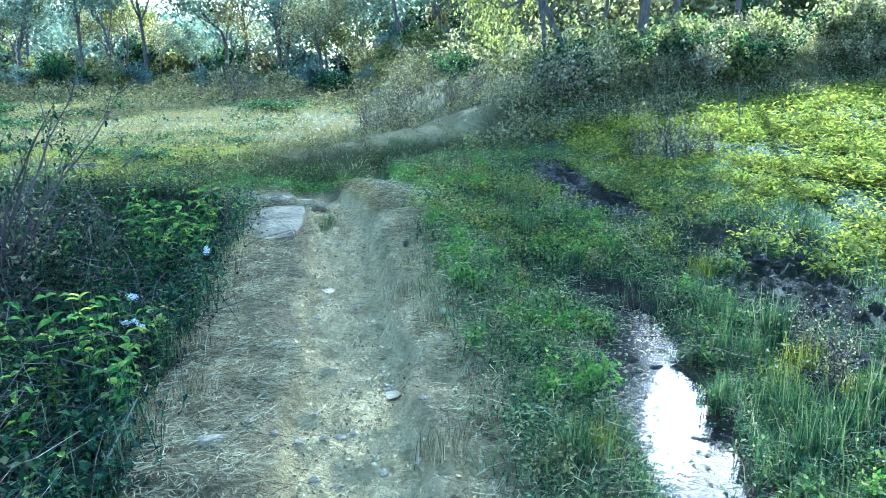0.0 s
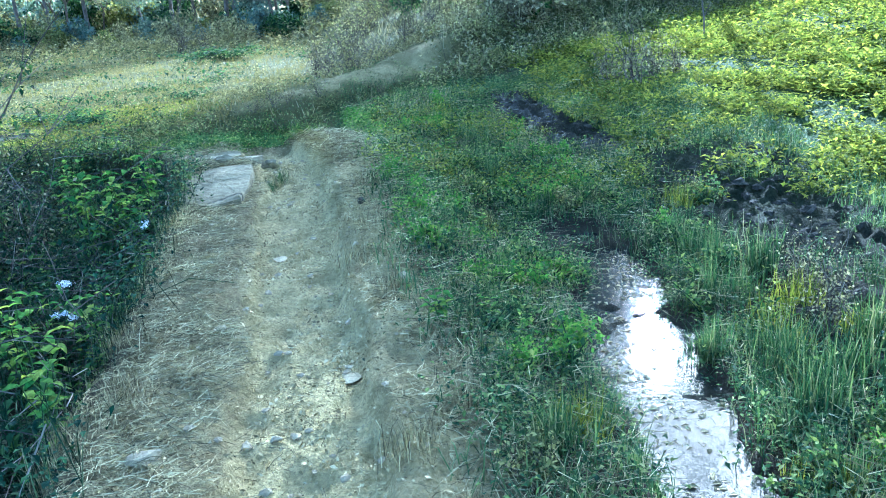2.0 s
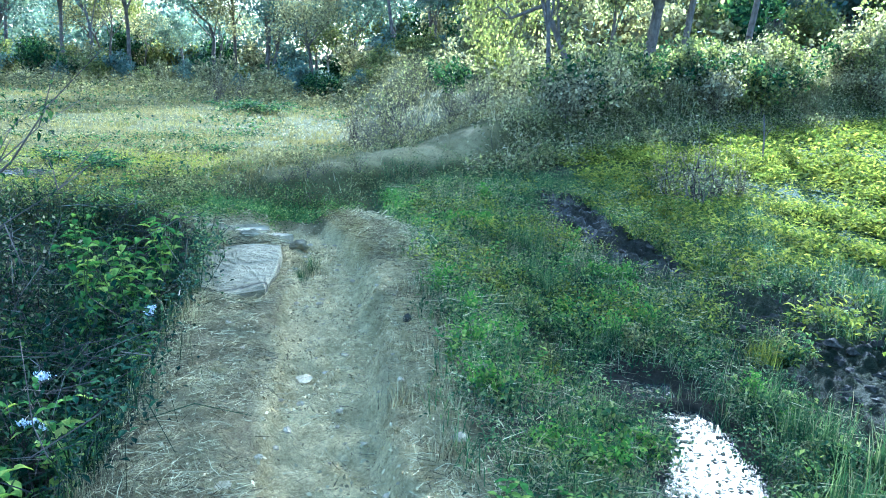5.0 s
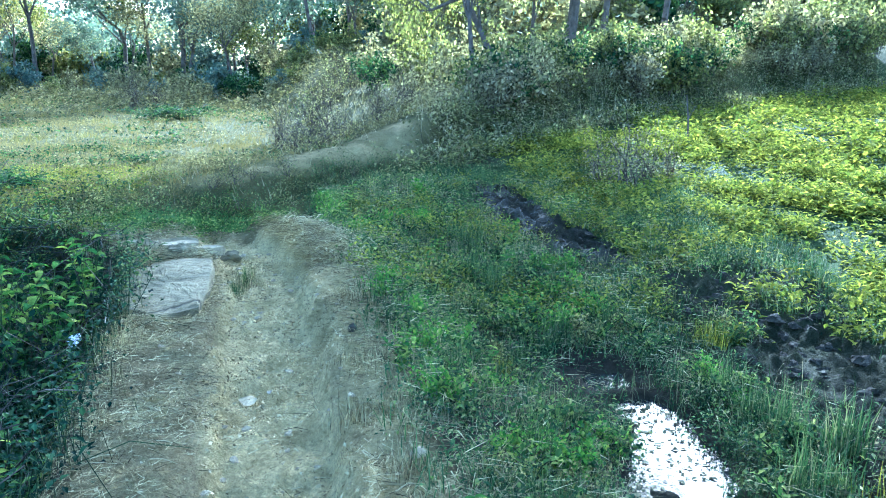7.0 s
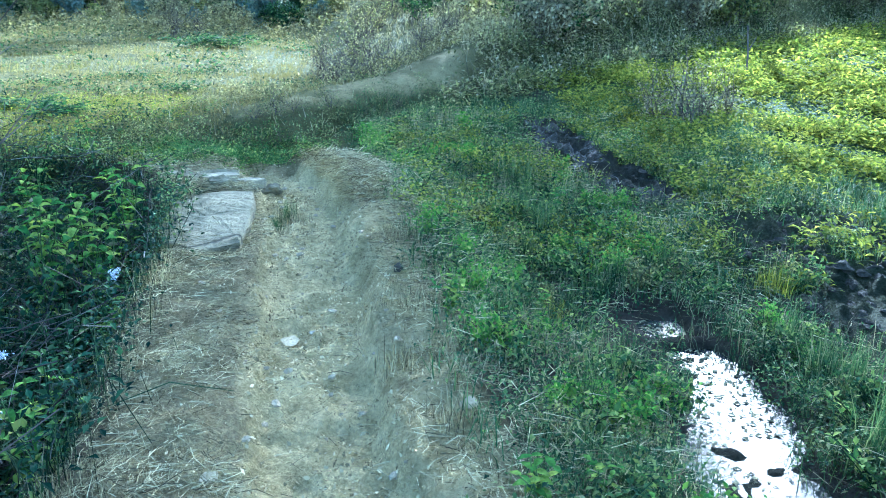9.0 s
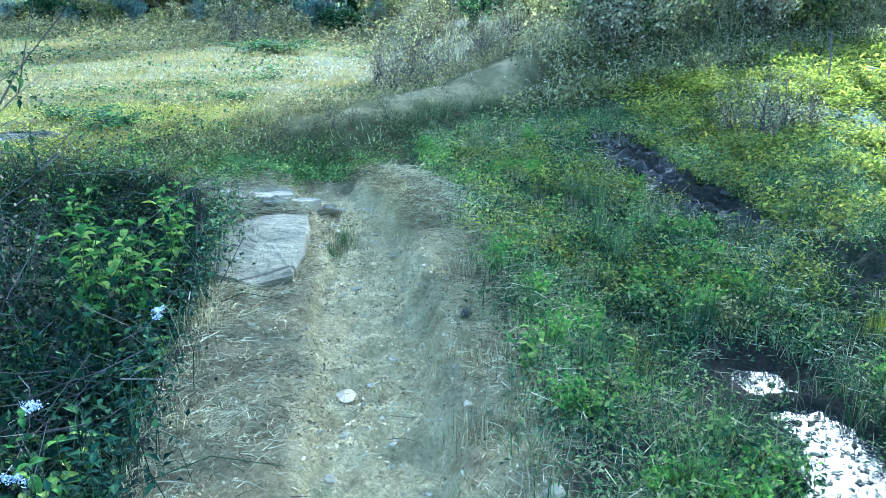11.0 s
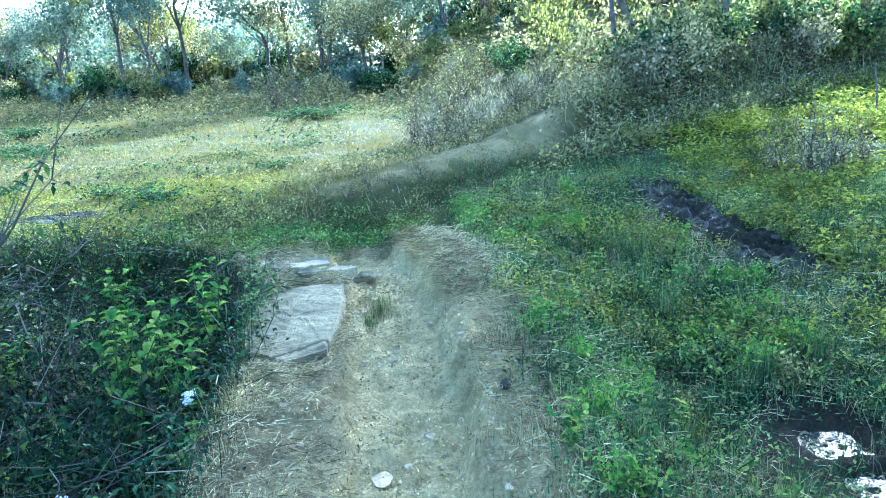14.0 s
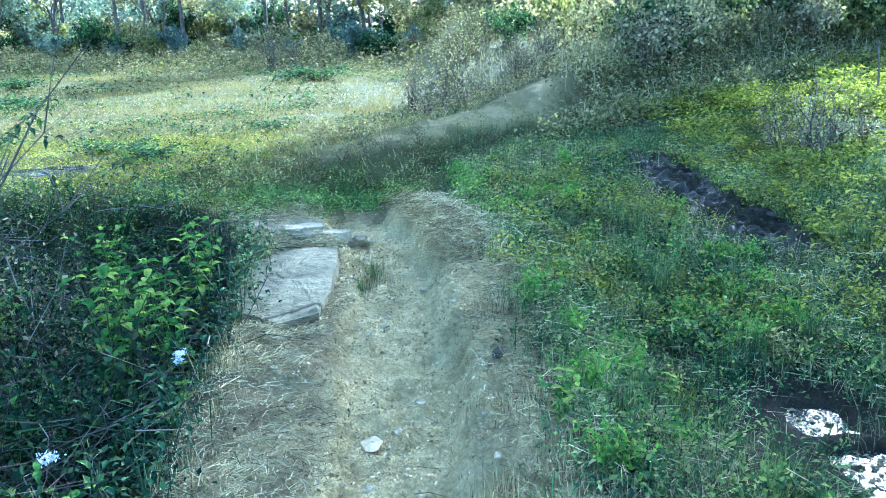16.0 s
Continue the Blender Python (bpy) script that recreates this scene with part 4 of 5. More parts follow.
# rough cover behind and beside the walker
t0 = scatter(20000, -14, 9, -7, 8.8, lambda x, y: np.where((x < left_edge(y) - 2.2) | ((x > 3.1) & (y < 6.2)) | ((y < 1.0) & (x > right_edge(y) + 0.1)) | ((y < 0.4) & (x < left_edge(y) - 0.2)), 0.8, 0.0), RNG)
p = tufted(t0, 6, 0.1)
v, f = blades(p, pick(len(p), 0.06, 0.18), pick(len(p), 0.004, 0.009), np.abs(RNG.normal(0.5, 0.3, len(p))).clip(0, 1.3), RNG, True)
stuff("rough_grass", v, f, M_GRASS, "rough green grass on open ground", "grass")


# ---- stones ----
def stone_mesh(name, seed, wide, deep, tall, mat, rough=0.16, cuts=3):
    """A worn stone: a noisy, flattened ball with a broken face or two."""
    rng = np.random.default_rng(seed)
    bm = bmesh.new()
    bmesh.ops.create_icosphere(bm, subdivisions=cuts, radius=1.0)
    planes = [(Vector(rng.normal(size=3)).normalized(), rng.uniform(0.45, 0.75)) for _ in range(6)]
    for vert in bm.verts:
        co = vert.co.copy()
        for nrm, off in planes:
            over = co.dot(nrm) - off
            if over > 0:
                co -= nrm * over * 0.9
        k = 1 + rough * (noise.noise(co * 2.1 + Vector((seed, 0, 0))) + 0.5 * noise.noise(co * 6 + Vector((0, seed, 0))))
        co *= k
        vert.co = (co.x * wide / 1.4, co.y * deep / 1.4, co.z * tall / 1.4)
    me = bpy.data.meshes.new(name)
    bm.to_mesh(me)
    bm.free()
    me.materials.append(mat)
    return me


def slab_mesh(outline, thick, seed, mat):
    """Flat bedded slab: uneven outline, split layers down its sides, a terraced top."""
    bm = bmesh.new()
    pts = []
    for k, (ax, ay) in enumerate(outline):
        bx, by = outline[(k + 1) % len(outline)]
        for u in range(6):
            w = u / 6
            j = 0.012 * noise.noise(Vector((ax * 9 + w * 4, ay * 9 + seed, k)))
            pts.append((ax + (bx - ax) * w + j, ay + (by - ay) * w - j))
    n, rings, layers = len(pts), [], 6

    def top(x, y):
        bed = 2.2 * noise.noise(Vector((x * 1.1 + seed, y * 2.6, 0.4))) + 1.6 * (x * 0.5 - y * 0.35)
        step = math.floor(bed * 3.0) / 3.0
        return 0.02 * step + 0.008 * noise.noise(Vector((x * 7, y * 13, seed))) + 0.004 * noise.noise(Vector((x * 30, y * 40, seed)))
    for k in range(layers):
        z = -thick + thick * k / layers
        out = 1.0 + 0.05 * noise.noise(Vector((k * 3.1, seed, 0.5)))
        for lift in (0.0, 0.8 * thick / layers):
            rings.append([bm.verts.new((x * (out + 0.03 * noise.noise(Vector((x * 5, y * 5, k * 2.7)))), y * (out + 0.03 * noise.noise(Vector((y * 5, x * 5, k * 1.9)))), z + lift + 0.010 * noise.noise(Vector((x * 5, y * 5, 3))))) for x, y in pts])
    rings.append([bm.verts.new((x * 0.985, y * 0.985, top(x, y) - 0.006)) for x, y in pts])
    for s in np.linspace(0.95, 0.08, 15):
        rings.append([bm.verts.new((x * s, y * s, top(x * s, y * s))) for x, y in pts])
    for a, b in zip(rings, rings[1:]):
        for k in range(n):
            bm.faces.new((a[k], a[(k + 1) % n], b[(k + 1) % n], b[k]))
    bm.faces.new(rings[-1])
    bm.faces.new(rings[0][::-1])
    me = bpy.data.meshes.new("stone_slab")
    bm.to_mesh(me)
    bm.free()
    me.materials.append(mat)
    return me


SLAB = [(-0.16, -0.43), (-0.02, -0.52), (0.09, -0.60), (0.28, -0.47), (0.27, -0.05), (0.23, 0.30), (0.17, 0.58), (-0.04, 0.62), (-0.20, 0.47), (-0.30, 0.36), (-0.26, -0.08)]
slab = tagged(new("stone_slab", slab_mesh(SLAB, 0.2, 2.0, M_SLAB)), "flat pale grey bedded stone slab lying at the path's edge", "stone")
slab.matrix_basis = pose(-1.43, 6.34, 0.125, 2.0, -2.0, 0)
LEDGE = [(-0.17, -0.10), (0.02, -0.13), (0.17, -0.09), (0.15, 0.08), (0.03, 0.13), (-0.14, 0.10)]
for x, y, turn, size, seed in ((-1.66, 7.60, 8, 1.0, 4.0), (-2.0, 7.72, -20, 0.6, 7.0), (-1.38, 7.42, 25, 0.62, 9.0)):
    ob = tagged(new("stone_slab", slab_mesh(LEDGE, 0.1, seed, M_STONE)), "flat cream stone ledge bedded in the earth behind the slab", "stone", "rocks behind the slab")
    ob.matrix_basis = place(x, y, turn, size) @ Matrix.Translation((0, 0, 0.055))
for x, y, turn, w, d, h, dz, seed in ((-1.84, 7.42, 20, 0.16, 0.12, 0.10, 0.01, 3), (-1.24, 7.52, 10, 0.12, 0.10, 0.08, 0.01, 6), (-1.56, 7.26, 30, 0.14, 0.10, 0.08, 0.01, 8)):
    ob = tagged(new("rock", stone_mesh("rock", seed, w, d, h, M_SLAB, 0.3)), "pale rough rock bedded beside the path", "stone", "rocks behind the slab")
    ob.matrix_basis = place(x, y, turn) @ Matrix.Translation((0, 0, dz))
for x, y, turn, w, d, h, mat, lab in ((-0.735, 4.85, 15, 0.075, 0.09, 0.007, M_CREAM, "flat cream stone flake trodden into the path"), (-0.63, 4.955, 50, 0.032, 0.05, 0.014, M_PALESTONE, "small white stone chip on the path"),
                                      (-0.215, 3.31, -20, 0.065, 0.085, 0.009, M_CREAM, "flat pale broken stone on the path"), (-0.225, 3.41, 30, 0.035, 0.03, 0.008, M_CREAM, "small pale broken stone on the path"),
                                      (-0.83, 2.66, 10, 0.1, 0.07, 0.04, M_STONE, "grey stone among dry grass"), (-0.82, 3.70, 70, 0.06, 0.04, 0.02, M_CREAM, "pale stone among dry grass"),
                                      # the dark lump is added in place of a dark hole in the shoulder
                                      (-0.24, 5.19, 0, 0.05, 0.07, 0.05, M_CLOD, "dark lump standing in for a dark hole in the path's shoulder"), (0.02, 4.05, 40, 0.06, 0.05, 0.03, M_STONE, "small grey stone at the grass edge")):
    ob = tagged(new("stone", stone_mesh("stone", int(abs(x * 100)) + 7, w, d, h, mat, 0.12, 2)), lab, "stone")
    ob.matrix_basis = place(x, y, turn) @ Matrix.Translation((0, 0, 0.004))

pebbles = [stone_mesh("pebble", 90 + k, 0.035, 0.026, 0.016, M_STONE, 0.15, 1) for k in range(4)]
for k in range(110):
    y = R.uniform(2.0, 7.6)
    x = float(path_x(y)) + R.gauss(0, 0.26)
    ob = tagged(new("pebble", pebbles[k % 4]), "small pale pebble on the trodden earth", "pebble", "pebbles on the path")
    ob.matrix_basis = place(x, y, R.uniform(0, 360), R.uniform(0.4, 1.3)) @ Matrix.Translation((0, 0, 0.004))
clods = [stone_mesh("mud_clod", 190 + k, 0.15, 0.12, 0.10, M_CLOD, 0.75, 2) for k in range(4)]
made = 0
while made < 270:
    x, y = R.uniform(1.4, 3.2), R.uniform(2.6, 10.2)
    if R.random() < float(mud_mask(np.array(x), np.array(y))) and y < 8.4:
        ob = tagged(new("mud_clod", clods[made % 4]), "dark trampled clod of damp mud", "clod", "mud clods beside the meadow")
        ob.matrix_basis = place(x, y, R.uniform(0, 360), R.uniform(0.25, 0.65), 0.012)
        made += 1
    elif y > 8.4 and R.random() < 0.9 * float(mud_mask(np.array(x), np.array(y))):
        ob = tagged(new("mud_clod", clods[made % 4]), "dark wet clod of mud in the runnel", "clod", "mud clods in the runnel")
        ob.matrix_basis = place(x, y, R.uniform(0, 360), R.uniform(0.25, 0.6))
        made += 1


# bits of leaf and straw afloat on the puddle
q = np.stack((RNG.uniform(0.5, 1.7, 4200), RNG.uniform(1.6, 5.6, 4200)), 1)
q = q[(puddle(q[:, 0], q[:, 1]) > 0.5) & (fbm(q[:, 0], q[:, 1], 4.0) > 0.46)]
q = np.column_stack((q, np.full(len(q), WATER + 0.003)))
az = RNG.random(len(q)) * 6.28
ln = RNG.uniform(0.012, 0.05, len(q))
v, f = leaves(q, az, np.zeros(len(q)), ln, ln * RNG.uniform(0.15, 0.6, len(q)))
stuff("floating_litter", v, f, M_DRYHERB, "bits of leaf and straw afloat on the puddle", "litter")


# ---- ditch ----
def ditch_keep(x, y):
    return smooth(-0.06, 0.12, left_edge(y) - x) * smooth(8.9, 8.0, y + 0.1 * (x + 2))


RNG = np.random.default_rng(23)
herbs(7500, (-5.5, -0.6, 0.0, 9.6), lambda x, y: ditch_keep(x, y) * smooth(0.45, 0.56, fbm(x, y, 2.2, 2)) * (0.25 + 0.75 * smooth(7.2, 5.4, y)), 16, 0.09, 0.5, 0.034, M_SHADELEAF, "ditch_herbs", "tangled herbs filling the ditch, shade put into their dark colour")
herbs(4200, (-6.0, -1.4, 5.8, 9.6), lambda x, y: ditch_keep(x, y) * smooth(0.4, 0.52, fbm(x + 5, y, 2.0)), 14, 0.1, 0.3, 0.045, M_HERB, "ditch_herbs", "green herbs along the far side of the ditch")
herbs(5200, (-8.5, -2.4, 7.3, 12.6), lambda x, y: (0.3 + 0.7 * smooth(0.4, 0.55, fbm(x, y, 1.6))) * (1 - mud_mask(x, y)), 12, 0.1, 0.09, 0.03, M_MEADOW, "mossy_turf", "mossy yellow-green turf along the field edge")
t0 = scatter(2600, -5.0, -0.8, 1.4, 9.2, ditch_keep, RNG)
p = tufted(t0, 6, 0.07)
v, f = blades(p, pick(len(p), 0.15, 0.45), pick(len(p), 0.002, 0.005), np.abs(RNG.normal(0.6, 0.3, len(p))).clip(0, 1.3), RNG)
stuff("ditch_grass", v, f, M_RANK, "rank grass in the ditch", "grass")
# fallen twigs and dry stems
segs = []
for b in scatter(1700, -5.0, -0.8, 1.2, 9.2, ditch_keep, RNG):
    d = np.array((RNG.normal(), RNG.normal(), RNG.uniform(-0.4, 0.4)))
    d /= np.linalg.norm(d)
    q, r = b + np.array((0, 0, RNG.uniform(0.05, 0.5))), RNG.uniform(0.001, 0.0032)
    for k in range(4):
        d = d + RNG.normal(0, 0.22, 3)
        d /= np.linalg.norm(d)
        e = q + d * RNG.uniform(0.07, 0.28)
        segs.append((q, e, r, r * 0.85))
        q, r = e, r * 0.85
segs = [g for g in segs if max(g[0][0], g[1][0]) < float(left_edge(np.array(g[0][1]))) + 0.04]
v, f = tubes(segs, 4)
stuff("dead_twigs", v, f, M_TWIG, "tangle of dead twigs and dry stems in the ditch", "twigs")

p = scatter(6500, -5.0, -0.8, 1.2, 9.0, ditch_keep, RNG)
p[:, 2] += RNG.uniform(0.05, 0.55, len(p)) * smooth(0, 0.5, left_edge(p[:, 1]) - p[:, 0])
v, f = strands(p, pick(len(p), 0.15, 0.5), pick(len(p), 0.002, 0.005), RNG, 0.5, 4)
stuff("ditch_stalks", v, f, M_RANK, "fallen grass stalks criss-crossing over the ditch", "grass")

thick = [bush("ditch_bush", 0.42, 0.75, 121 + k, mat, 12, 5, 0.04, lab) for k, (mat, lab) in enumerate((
    (M_SHADELEAF, "leafy bush rooted in the ditch, shade put into its leaf colour"), (M_RANK, "green leafy bush rooted in the ditch"), (M_SHADELEAF, "low twiggy bush in the ditch"), (M_RANK, "straggling green twiggy bush in the ditch")))]
spots = []
for k in range(78):
    y = R.uniform(1.8, 7.3)
    x = float(left_edge(np.array(y))) - 0.42 - 3.2 * R.random() ** 1.4
    low = 0.36 if y > 6.6 or x < -3.6 else 1.0
    spots.append((x, y, R.uniform(0, 360), R.uniform(0.7, 1.2) * low))
repeat(thick, spots, "bushes in the ditch")


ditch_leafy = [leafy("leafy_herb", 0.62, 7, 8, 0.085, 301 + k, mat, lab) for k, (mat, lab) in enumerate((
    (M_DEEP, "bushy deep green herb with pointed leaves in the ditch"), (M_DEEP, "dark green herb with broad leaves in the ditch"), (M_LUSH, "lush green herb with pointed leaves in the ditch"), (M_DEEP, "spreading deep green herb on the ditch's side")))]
spots = []
for k in range(105):
    y = R.uniform(2.2, 8.7)
    x = float(left_edge(np.array(y))) - 0.22 - 3.0 * R.random() ** 1.5
    far_low = 0.55 if y > 7.2 or x < -3.4 else 1.0
    spots.append((x, y, R.uniform(0, 360), R.uniform(0.65, 1.15) * far_low, R.uniform(0.9, 1.35)))
repeat(ditch_leafy, spots, "leafy herbs in the ditch")
edge_leafy = [leafy("leafy_herb", 0.42, 7, 7, 0.06, 341 + k, mat, lab, 0.7) for k, (mat, lab) in enumerate((
    (M_LUSH, "fresh green herb with small leaves at the ditch's far edge"), (M_HERB, "dull green herb with small leaves at the ditch's far edge"), (M_LUSH, "straggling green herb at the ditch's far edge")))]
spots = []
for k in range(125):
    y = R.uniform(5.8, 8.9)
    spots.append((float(left_edge(np.array(y))) - 0.5 - 3.6 * R.random(), y, R.uniform(0, 360), R.uniform(0.6, 1.1), R.uniform(0.8, 1.3)))
repeat(edge_leafy, spots, "leafy herbs at the far edge of the ditch")


for x, y, size, tall in ((-5.0, 23.2, 1.1, 0.35), (-5.8, 23.6, 1.0, 0.3), (-4.2, 10.8, 0.55, 0.35), (-4.8, 11.2, 0.6, 0.3), (-6.6, 11.6, 0.6, 0.35), (-9.5, 17.0, 0.9, 0.3), (-3.4, 13.2, 0.45, 0.4), (-12.0, 21.0, 1.0, 0.3)):
    ob = copy_thing(slope[4], Matrix())
    ob.matrix_basis = place(x, y, R.uniform(0, 360), size, 0.03, tall)
    tagged(ob, "low dark green bush spreading in the field", group="low bushes in the field")


# ---- single weeds ----
def leaf_mesh(name, mat):
    """A pointed leaf 1 long with a folded midrib, toothed edge and drooping tip."""
    rows, verts, faces = 6, [], []
    for k in range(rows + 1):
        u = k / rows
        w = 0.30 * math.sin(math.pi * min(1, u * 0.93 + 0.05)) ** 0.8 * (1.15 - 0.5 * u) * (1.0 if k % 2 else 0.9)
        z = 0.16 * u - 0.34 * u * u
        verts += [(u, -w, z + 0.35 * w), (u, 0, z), (u, w, z + 0.35 * w)]
    for k in range(rows):
        a = 3 * k
        faces += [(a, a + 3, a + 4, a + 1), (a + 1, a + 4, a + 5, a + 2)]
    return mesh_arrays(name, np.array(verts), np.array(faces), mat, True)


LEAF = leaf_mesh("leaf", M_WEED)


def weed(seed, tall, stalks, pairs, leaf, label, name="weed"):
    rng = np.random.default_rng(seed)
    root = tagged(new(name), label, "weed")
    for s in range(stalks):
        az, out = rng.random() * 6.28, (0.12 if stalks == 1 else 0.45) * rng.random()
        top = np.array((np.cos(az) * out * tall, np.sin(az) * out * tall, tall * rng.uniform(0.75, 1.05)))
        pts = [top * u * np.array((u, u, 1)) + (rng.normal(0, 0.012, 3) if u else 0) for u in np.linspace(0, 1, 6)]
        v, f = tubes([(pts[k] - (np.array((0, 0, 0.05)) if k == 0 else 0), pts[k + 1], 0.006 * (1 - 0.13 * k), 0.006 * (1 - 0.13 * (k + 1))) for k in range(5)], 5)
        stem = part("stem", mesh_arrays("stem", v, f, M_GRASS), root)
        for k in range(pairs):
            u = 0.25 + 0.75 * k / max(1, pairs - 1)
            q = top * u * np.array((u, u, 1))
            turn = (k % 2) * 90 + rng.uniform(-25, 25) + math.degrees(az)
            for side in (0, 180):
                ob = part("leaf", LEAF, stem)
                size = leaf * rng.uniform(0.75, 1.15) * (0.55 + 0.45 * math.sin(math.pi * (0.25 + 0.6 * (1 - u))))
                ob.matrix_basis = pose(*q, 0, 0, turn + side) @ pose(0, 0, 0, rng.uniform(-15, 15), -rng.uniform(0, 40) * u + 8, 0) @ Matrix.Diagonal((size, size, size, 1))
    return root


weeds = [weed(1, 0.50, 4, 6, 0.078, "bright green leafy weed growing out of the ditch"), weed(2, 0.36, 3, 5, 0.07, "fresh green weed with toothed leaves"), weed(3, 0.62, 6, 7, 0.085, "tall bushy green weed beside the slab"),
         weed(4, 0.22, 4, 4, 0.06, "low green weed on the bank"), weed(5, 0.42, 2, 6, 0.065, "slender green weed with paired leaves")]
for k, x, y, size in ((0, -1.62, 3.55, 1.1), (2, -2.05, 6.0, 1.05), (2, -1.88, 5.72, 0.9), (0, -2.35, 6.3, 1.1), (1, -1.30, 3.05, 1.0), (0, -2.15, 4.05, 1.1), (4, -1.85, 3.15, 1.1), (1, -1.72, 4.55, 1.0), 
                      (2, -2.75, 6.9, 1.0), (0, -2.45, 7.5, 0.9), (1, -3.1, 7.7, 1.1), (4, -2.9, 8.4, 1.2), (1, -1.98, 4.4, 1.0), (4, -1.55, 2.75, 1.0), (0, -1.95, 2.7, 1.0), (1, -1.68, 5.32, 0.8), (4, -1.75, 5.15, 1.0),
                      (2, -2.2, 5.75, 1.1), (2, -1.95, 6.35, 1.1), (2, -1.85, 3.9, 0.9), (0, -1.55, 4.1, 0.9), (2, -2.35, 3.6, 1.0), (2, -2.2, 7.1, 1.0), (0, -1.45, 2.5, 0.8), (3, 0.0, 4.80, 0.95), (3, -0.02, 4.74, 0.6), (4, 0.24, 4.62, 0.6), (0, 0.52, 3.5, 0.5), (1, 0.62, 3.42, 0.65), (1, 0.40, 3.62, 0.6), (3, 0.18, 3.5, 0.9), (4, 0.26, 6.9, 0.8), (3, 0.04, 6.0, 0.9), (3, 0.12, 6.35, 1.0),
                      (4, -0.30, 9.15, 1.15), (1, 0.92, 7.2, 0.9), (3, 0.5, 5.4, 0.9), (3, 0.75, 6.1, 1.0), (1, 0.46, 7.6, 0.8), (3, 1.05, 6.8, 1.0), (3, 0.3, 5.0, 0.8), (3, 0.8, 4.9, 0.8), (4, -0.16, 8.2, 0.8), (1, 0.1, 7.8, 0.7), (3, -0.35, 8.7, 1.0)):
    ob = copy_thing(weeds[k], Matrix())
    lift = max(0.0, -0.32 - float(height(x, y))) if x < -1 else 0.0
    ob.matrix_basis = place(x, y, R.uniform(0, 360), size, 0.02, 1.0 + 1.6 * lift if x < -1 else 0.72)
    tagged(ob, group="weeds beside the path")
for ob, (x, y) in zip(weeds, ((-2.25, 3.4), (-2.6, 4.4), (-3.2, 6.3), (0.95, 6.3), (-3.4, 5.4))):
    ob.matrix_basis = place(x, y, 30, 1.0, 0.02)
    tagged(ob, group="weeds beside the path")


def flower_weed(seed):
    root = weed(seed, 0.58, 2, 5, 0.07, "weed with small pale blue-white flower heads", "flowering_weed")
    rng = np.random.default_rng(seed + 50)
    for _ in range(3):
        c = np.array((rng.normal(0, 0.03), rng.normal(0, 0.03), 0.58 + rng.uniform(-0.02, 0.04)))
        q = c + rng.normal(0, 0.012, (70, 3)) * np.array((1, 1, 0.6))
        v, f = flecks(q, np.full(70, 0.013), rng)
        part("flower_head", mesh_arrays("flower_head", v, f, M_PETAL), root, "pale blue-white flower head")
    return root


for k, (x, y) in enumerate(((-1.66, 5.33), (-1.98, 4.72), (-1.78, 4.3))):
    ob = flower_weed(60 + k)
    ob.matrix_basis = place(x, y, 70 * k, 0.95, 0.02)
    tagged(ob, group="flowering weeds in the ditch")


# rounded clumps of small-leaved herbs on the damp slope
clumps = [bush("herb_clump", 0.15, 0.22, 211 + k, mat, 13, 5, lf, lab, "herb") for k, (mat, lf, lab) in enumerate((
    (M_HERB, 0.024, "rounded clump of dark green herbs on the slope"), (M_BRIGHT, 0.027, "bright green clump of small-leaved herbs"), (M_HERB, 0.028, "shadowy green clump of broad herbs"), (M_BRIGHT, 0.022, "fresh green low clump of herbs"), (M_OLIVE, 0.022, "dull olive clump of fading herbs")))]
spots = []
while len(spots) < 130:
    y = R.uniform(2.4, 10.2)
    x = float(right_edge(np.array(y))) + 0.12 + 2.4 * R.random()
    if float(pool_rim(x, y)) < 0.1 and float(puddle(np.array(x), np.array(y))) < 0.1 and float(mud_mask(np.array(x), np.array(y))) < 0.25 and y < float(bank_y(x)) - 0.8:
        spots.append((x, y, R.uniform(0, 360), R.uniform(0.5, 1.1)))
repeat(clumps, spots, "herb clumps on the damp slope")


slope_leafy = [leafy("leafy_herb", 0.2, 6, 5, 0.055, 321 + k, mat, lab, 0.9) for k, (mat, lab) in enumerate((
    (M_LUSH, "low bright herb with broad leaves on the slope"), (M_DEEP, "low deep green herb with broad leaves on the slope"), (M_LUSH, "spreading green herb on the damp slope")))]
spots = []
while len(spots) < 130:
    y = R.uniform(2.6, 9.6)
    x = float(right_edge(np.array(y))) + 0.2 + 2.2 * R.random()
    if float(pool_rim(x, y)) < 0.1 and float(puddle(np.array(x), np.array(y))) < 0.05 and float(mud_mask(np.array(x), np.array(y))) < 0.25 and y < float(bank_y(x)) - 0.9:
        spots.append((x, y, R.uniform(0, 360), R.uniform(0.6, 1.2)))
repeat(slope_leafy, spots, "leafy herbs on the slope")


# ---- tufts, stalks and the stick ----
def tuft(seed, n, long, width, mat, label, name="grass_tuft"):
    rng = np.random.default_rng(seed)
    q = np.zeros((n, 3))
    q[:, :2] = rng.normal(0, 0.05, (n, 2))
    q[:, 2] = -0.02
    v, f = blades(q, rng.uniform(0.5, 1.1, n) * long, rng.uniform(0.6, 1.2, n) * width, np.abs(rng.normal(0.35, 0.25, n)).clip(0, 1.2), rng)
    return tagged(new(name, mesh_arrays(name, v, f, mat)), label, "grass")


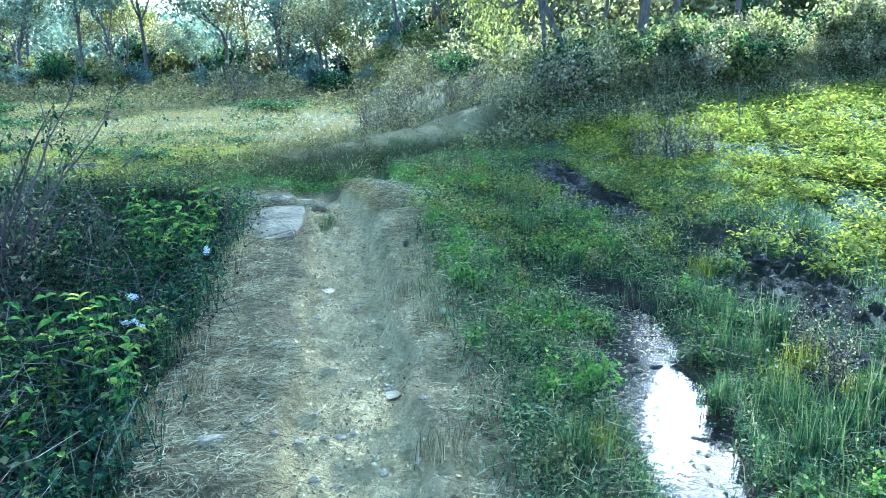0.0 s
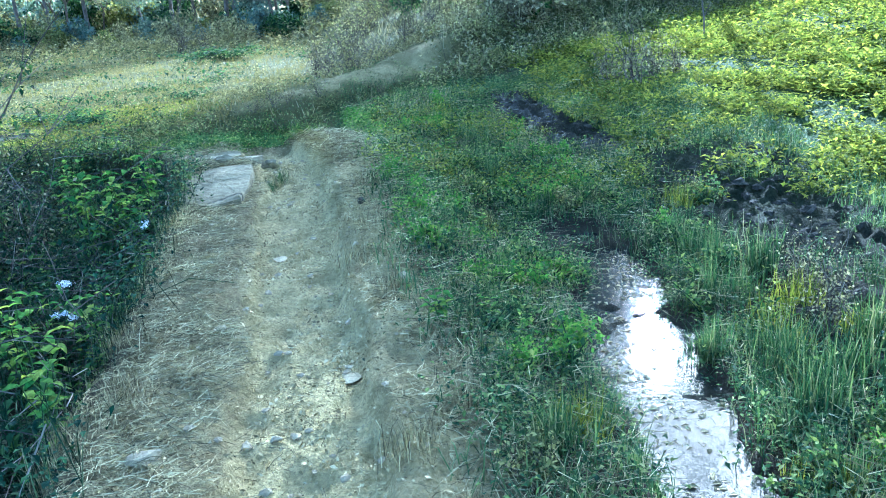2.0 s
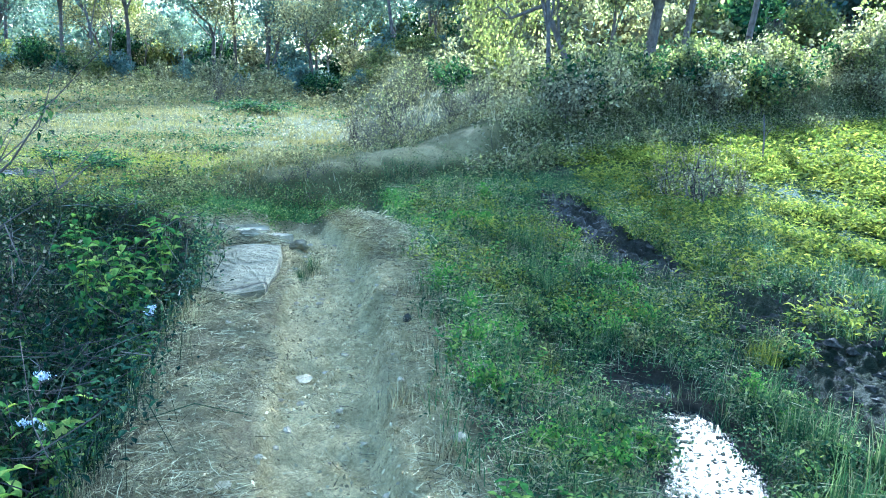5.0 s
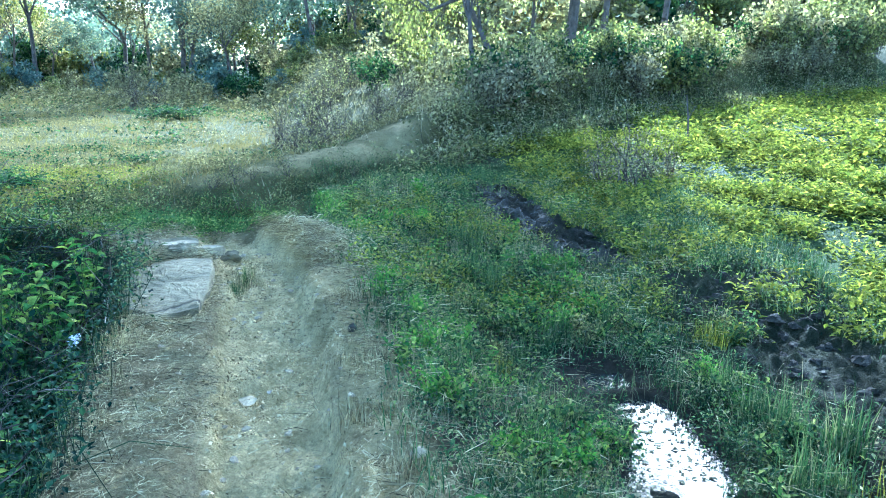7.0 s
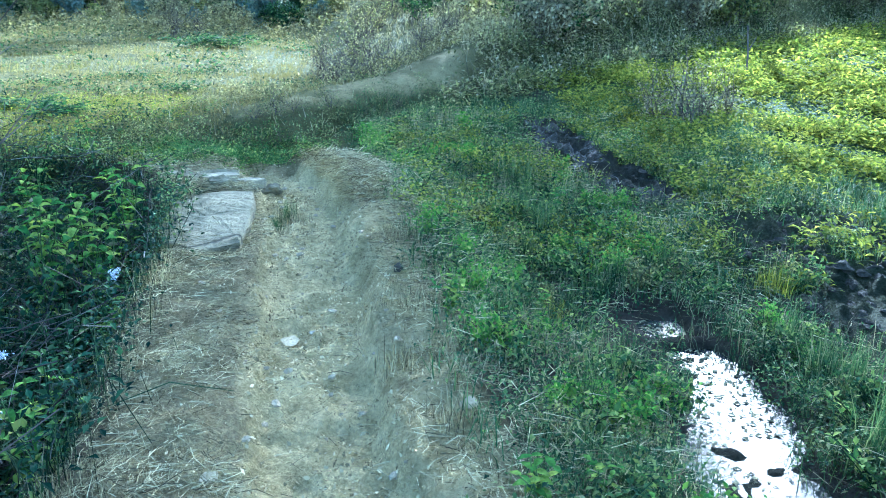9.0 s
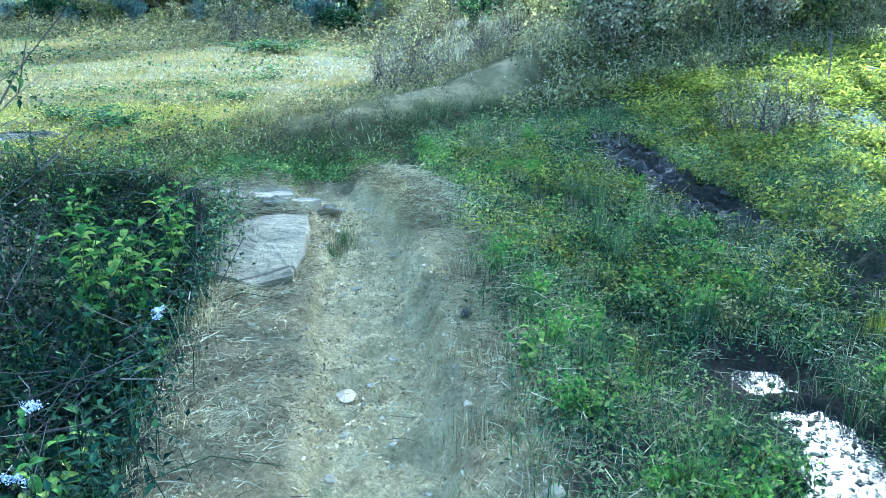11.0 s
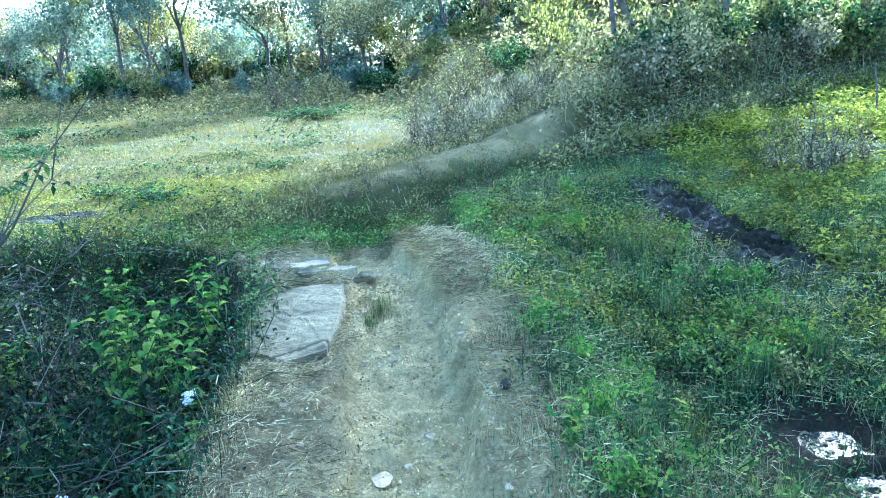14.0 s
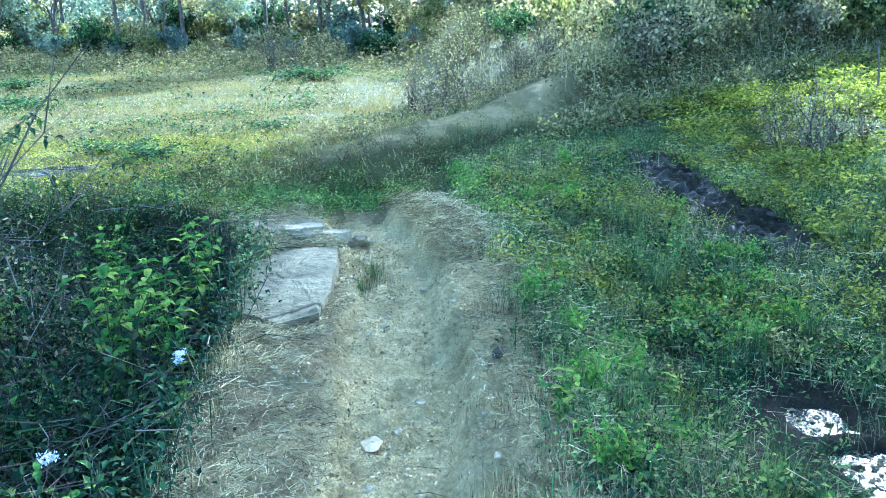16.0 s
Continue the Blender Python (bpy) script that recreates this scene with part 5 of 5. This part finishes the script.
tufts = [tuft(1, 170, 0.34, 0.006, M_GRASS, "tall green grass tuft beside the puddle"), tuft(2, 150, 0.28, 0.006, M_GRASS, "thick green grass tuft on damp ground"), tuft(3, 150, 0.42, 0.004, M_GRASS, "tall fading grass tuft on damp ground"), tuft(4, 180, 0.22, 0.006, M_MEADOW, "short bright green grass tuft")]
spots = [(1.55, 2.9, 0, 1.1), (1.7, 3.4, 40, 1.2), (1.6, 4.1, 0, 1.0), (1.95, 3.9, 0, 1.3), (2.1, 3.5, 60, 1.1), (1.45, 2.5, 0, 1.0), (1.8, 4.6, 20, 1.0), (1.72, 3.7, 0, 1.1), (1.98, 4.4, 30, 1.2), (1.85, 3.2, 80, 1.2), (1.75, 5.1, 0, 0.9), (2.0, 5.9, 0, 1.0), (1.75, 4.8, 10, 1.0), (1.66, 3.05, 50, 1.2), (1.9, 2.7, 0, 1.2), (0.62, 2.75, 0, 1.0), (0.5, 2.55, 60, 0.9), (-1.04, 6.45, 0, 0.5), (-1.0, 6.72, 40, 0.5)]
for k in range(74):
    x, y = R.uniform(0.2, 2.4), R.uniform(2.2, 8.5)
    if float(pool_rim(x, y)) < 0.1 and float(puddle(np.array(x), np.array(y))) < 0.1 and float(mud_mask(np.array(x), np.array(y))) < 0.3 and x > float(right_edge(np.array(y))) + 0.25:
        spots.append((x, y, R.uniform(0, 360), R.uniform(0.5, 1.0)))
repeat(tufts, spots, "grass tufts on the damp ground")
straw_tufts = [tuft(11 + k, 130, 0.17, 0.003, M_STRAW, "low tuft of bleached dry grass on the path's shoulder", "dry_tuft") for k in range(3)]
spots = [(0.05, 2.6, 0, 1.1), (0.22, 2.9, 0, 1.0), (-0.95, 6.6, 0, 0.9), (-1.0, 6.85, 40, 0.9), (-0.98, 6.35, 90, 0.7)]
for k in range(110):
    y = R.uniform(2.2, 8.4)
    side = R.random() < 0.5
    x = float(right_edge(np.array(y))) + R.gauss(0.03, 0.12) if side else float(left_edge(np.array(y))) + R.gauss(-0.02, 0.1)
    spots.append((x, y, R.uniform(0, 360), R.uniform(0.4, 1.0)))
repeat(straw_tufts, spots, "dry tufts along the path")

def bare_shrub(seed, tall, label):
    """Long arching twigs with side shoots and a few hanging dark leaves."""
    rng = np.random.default_rng(seed)
    root = tagged(new("bare_shrub"), label, "shrub")
    at = []
    for k in range(9):
        az, out = rng.uniform(-0.9, 1.5), rng.uniform(0.3, 0.75)
        tip = np.array((np.cos(az) * out, np.sin(az) * out, rng.uniform(0.7, 1.05))) * tall
        pts = [tip * np.array((u ** 1.25, u ** 1.25, u ** 0.9)) + (rng.normal(0, 0.025, 3) if u else 0) for u in np.linspace(0, 1, 7)]
        v, f = cane(pts, np.linspace(0.014, 0.003, 7), 5)
        branch = part("branch", mesh_arrays("branch", v, f, M_TWIG), root)
        for j in (2, 3, 4, 5, 5):
            end = pts[j] + rng.normal(0, 0.2, 3) + np.array((0.05, 0, 0.12))
            mid = (pts[j] + end) / 2 + rng.normal(0, 0.03, 3)
            v, f = cane([pts[j], mid, end], [0.005, 0.0035, 0.002], 4)
            part("twig", mesh_arrays("twig", v, f, M_TWIG), branch)
            at += [mid + (end - mid) * u for u in rng.random(9)] + [pts[j] + (mid - pts[j]) * u for u in rng.random(3)]
    at = np.array(at) + rng.normal(0, 0.02, (len(at), 3))
    ln = rng.uniform(0.03, 0.065, len(at))
    v, f = leaves(at, rng.random(len(at)) * 6.28, rng.normal(-0.4, 0.5, len(at)), ln, ln * 0.5)
    part("foliage", mesh_arrays("foliage", v, f, M_DEEP), root)
    return root


set_down(bare_shrub(171, 1.85, "tall half-bare shrub with dark leaves rising from the ditch"), place(-3.35, 5.55, 0, 1.0, 0.05))
stalks = [bush("dry_weed", 0.28, 1.0, 141 + k, M_DRYHERB, 16, 3, 0.035, "tall withered weed with thin brown stalks", "weed") for k in range(2)]
spots = [(2.84, 10.0, 0, 0.95), (3.15, 10.3, 70, 0.85), (2.6, 10.3, 20, 0.8), (3.5, 10.5, 0, 0.7), (-3.1, 5.5, 0, 1.3), (-3.4, 6.1, 50, 1.3), (-2.9, 6.4, 0, 1.0), (1.95, 3.6, 0, 0.5), (2.1, 3.1, 90, 0.55), (2.05, 4.1, 10, 0.45), (-3.6, 8.0, 0, 0.5), (-7.4, 27.5, 0, 1.5), (-6.8, 28.2, 40, 1.2), (-1.2, 13.5, 0, 0.9), (-0.7, 14.4, 50, 1.0), (-1.6, 15.2, 0, 1.0), (0.1, 14.6, 20, 0.9), (0.6, 15.6, 80, 1.1)]
repeat(stalks, spots, "withered weeds")
v, f = tubes([((0, 0, -0.2), (-0.02, 0, 0.35), 0.014, 0.013), ((-0.02, 0, 0.35), (-0.07, 0.02, 0.75), 0.013, 0.010), ((-0.02, 0, 0.4), (0.08, 0, 0.6), 0.008, 0.004)], 6)
set_down(tagged(new("stick", mesh_arrays("stick", v, f, M_BARK, True)), "thin dark stick standing upright in the meadow", "stick"), place(4.85, 13.2))
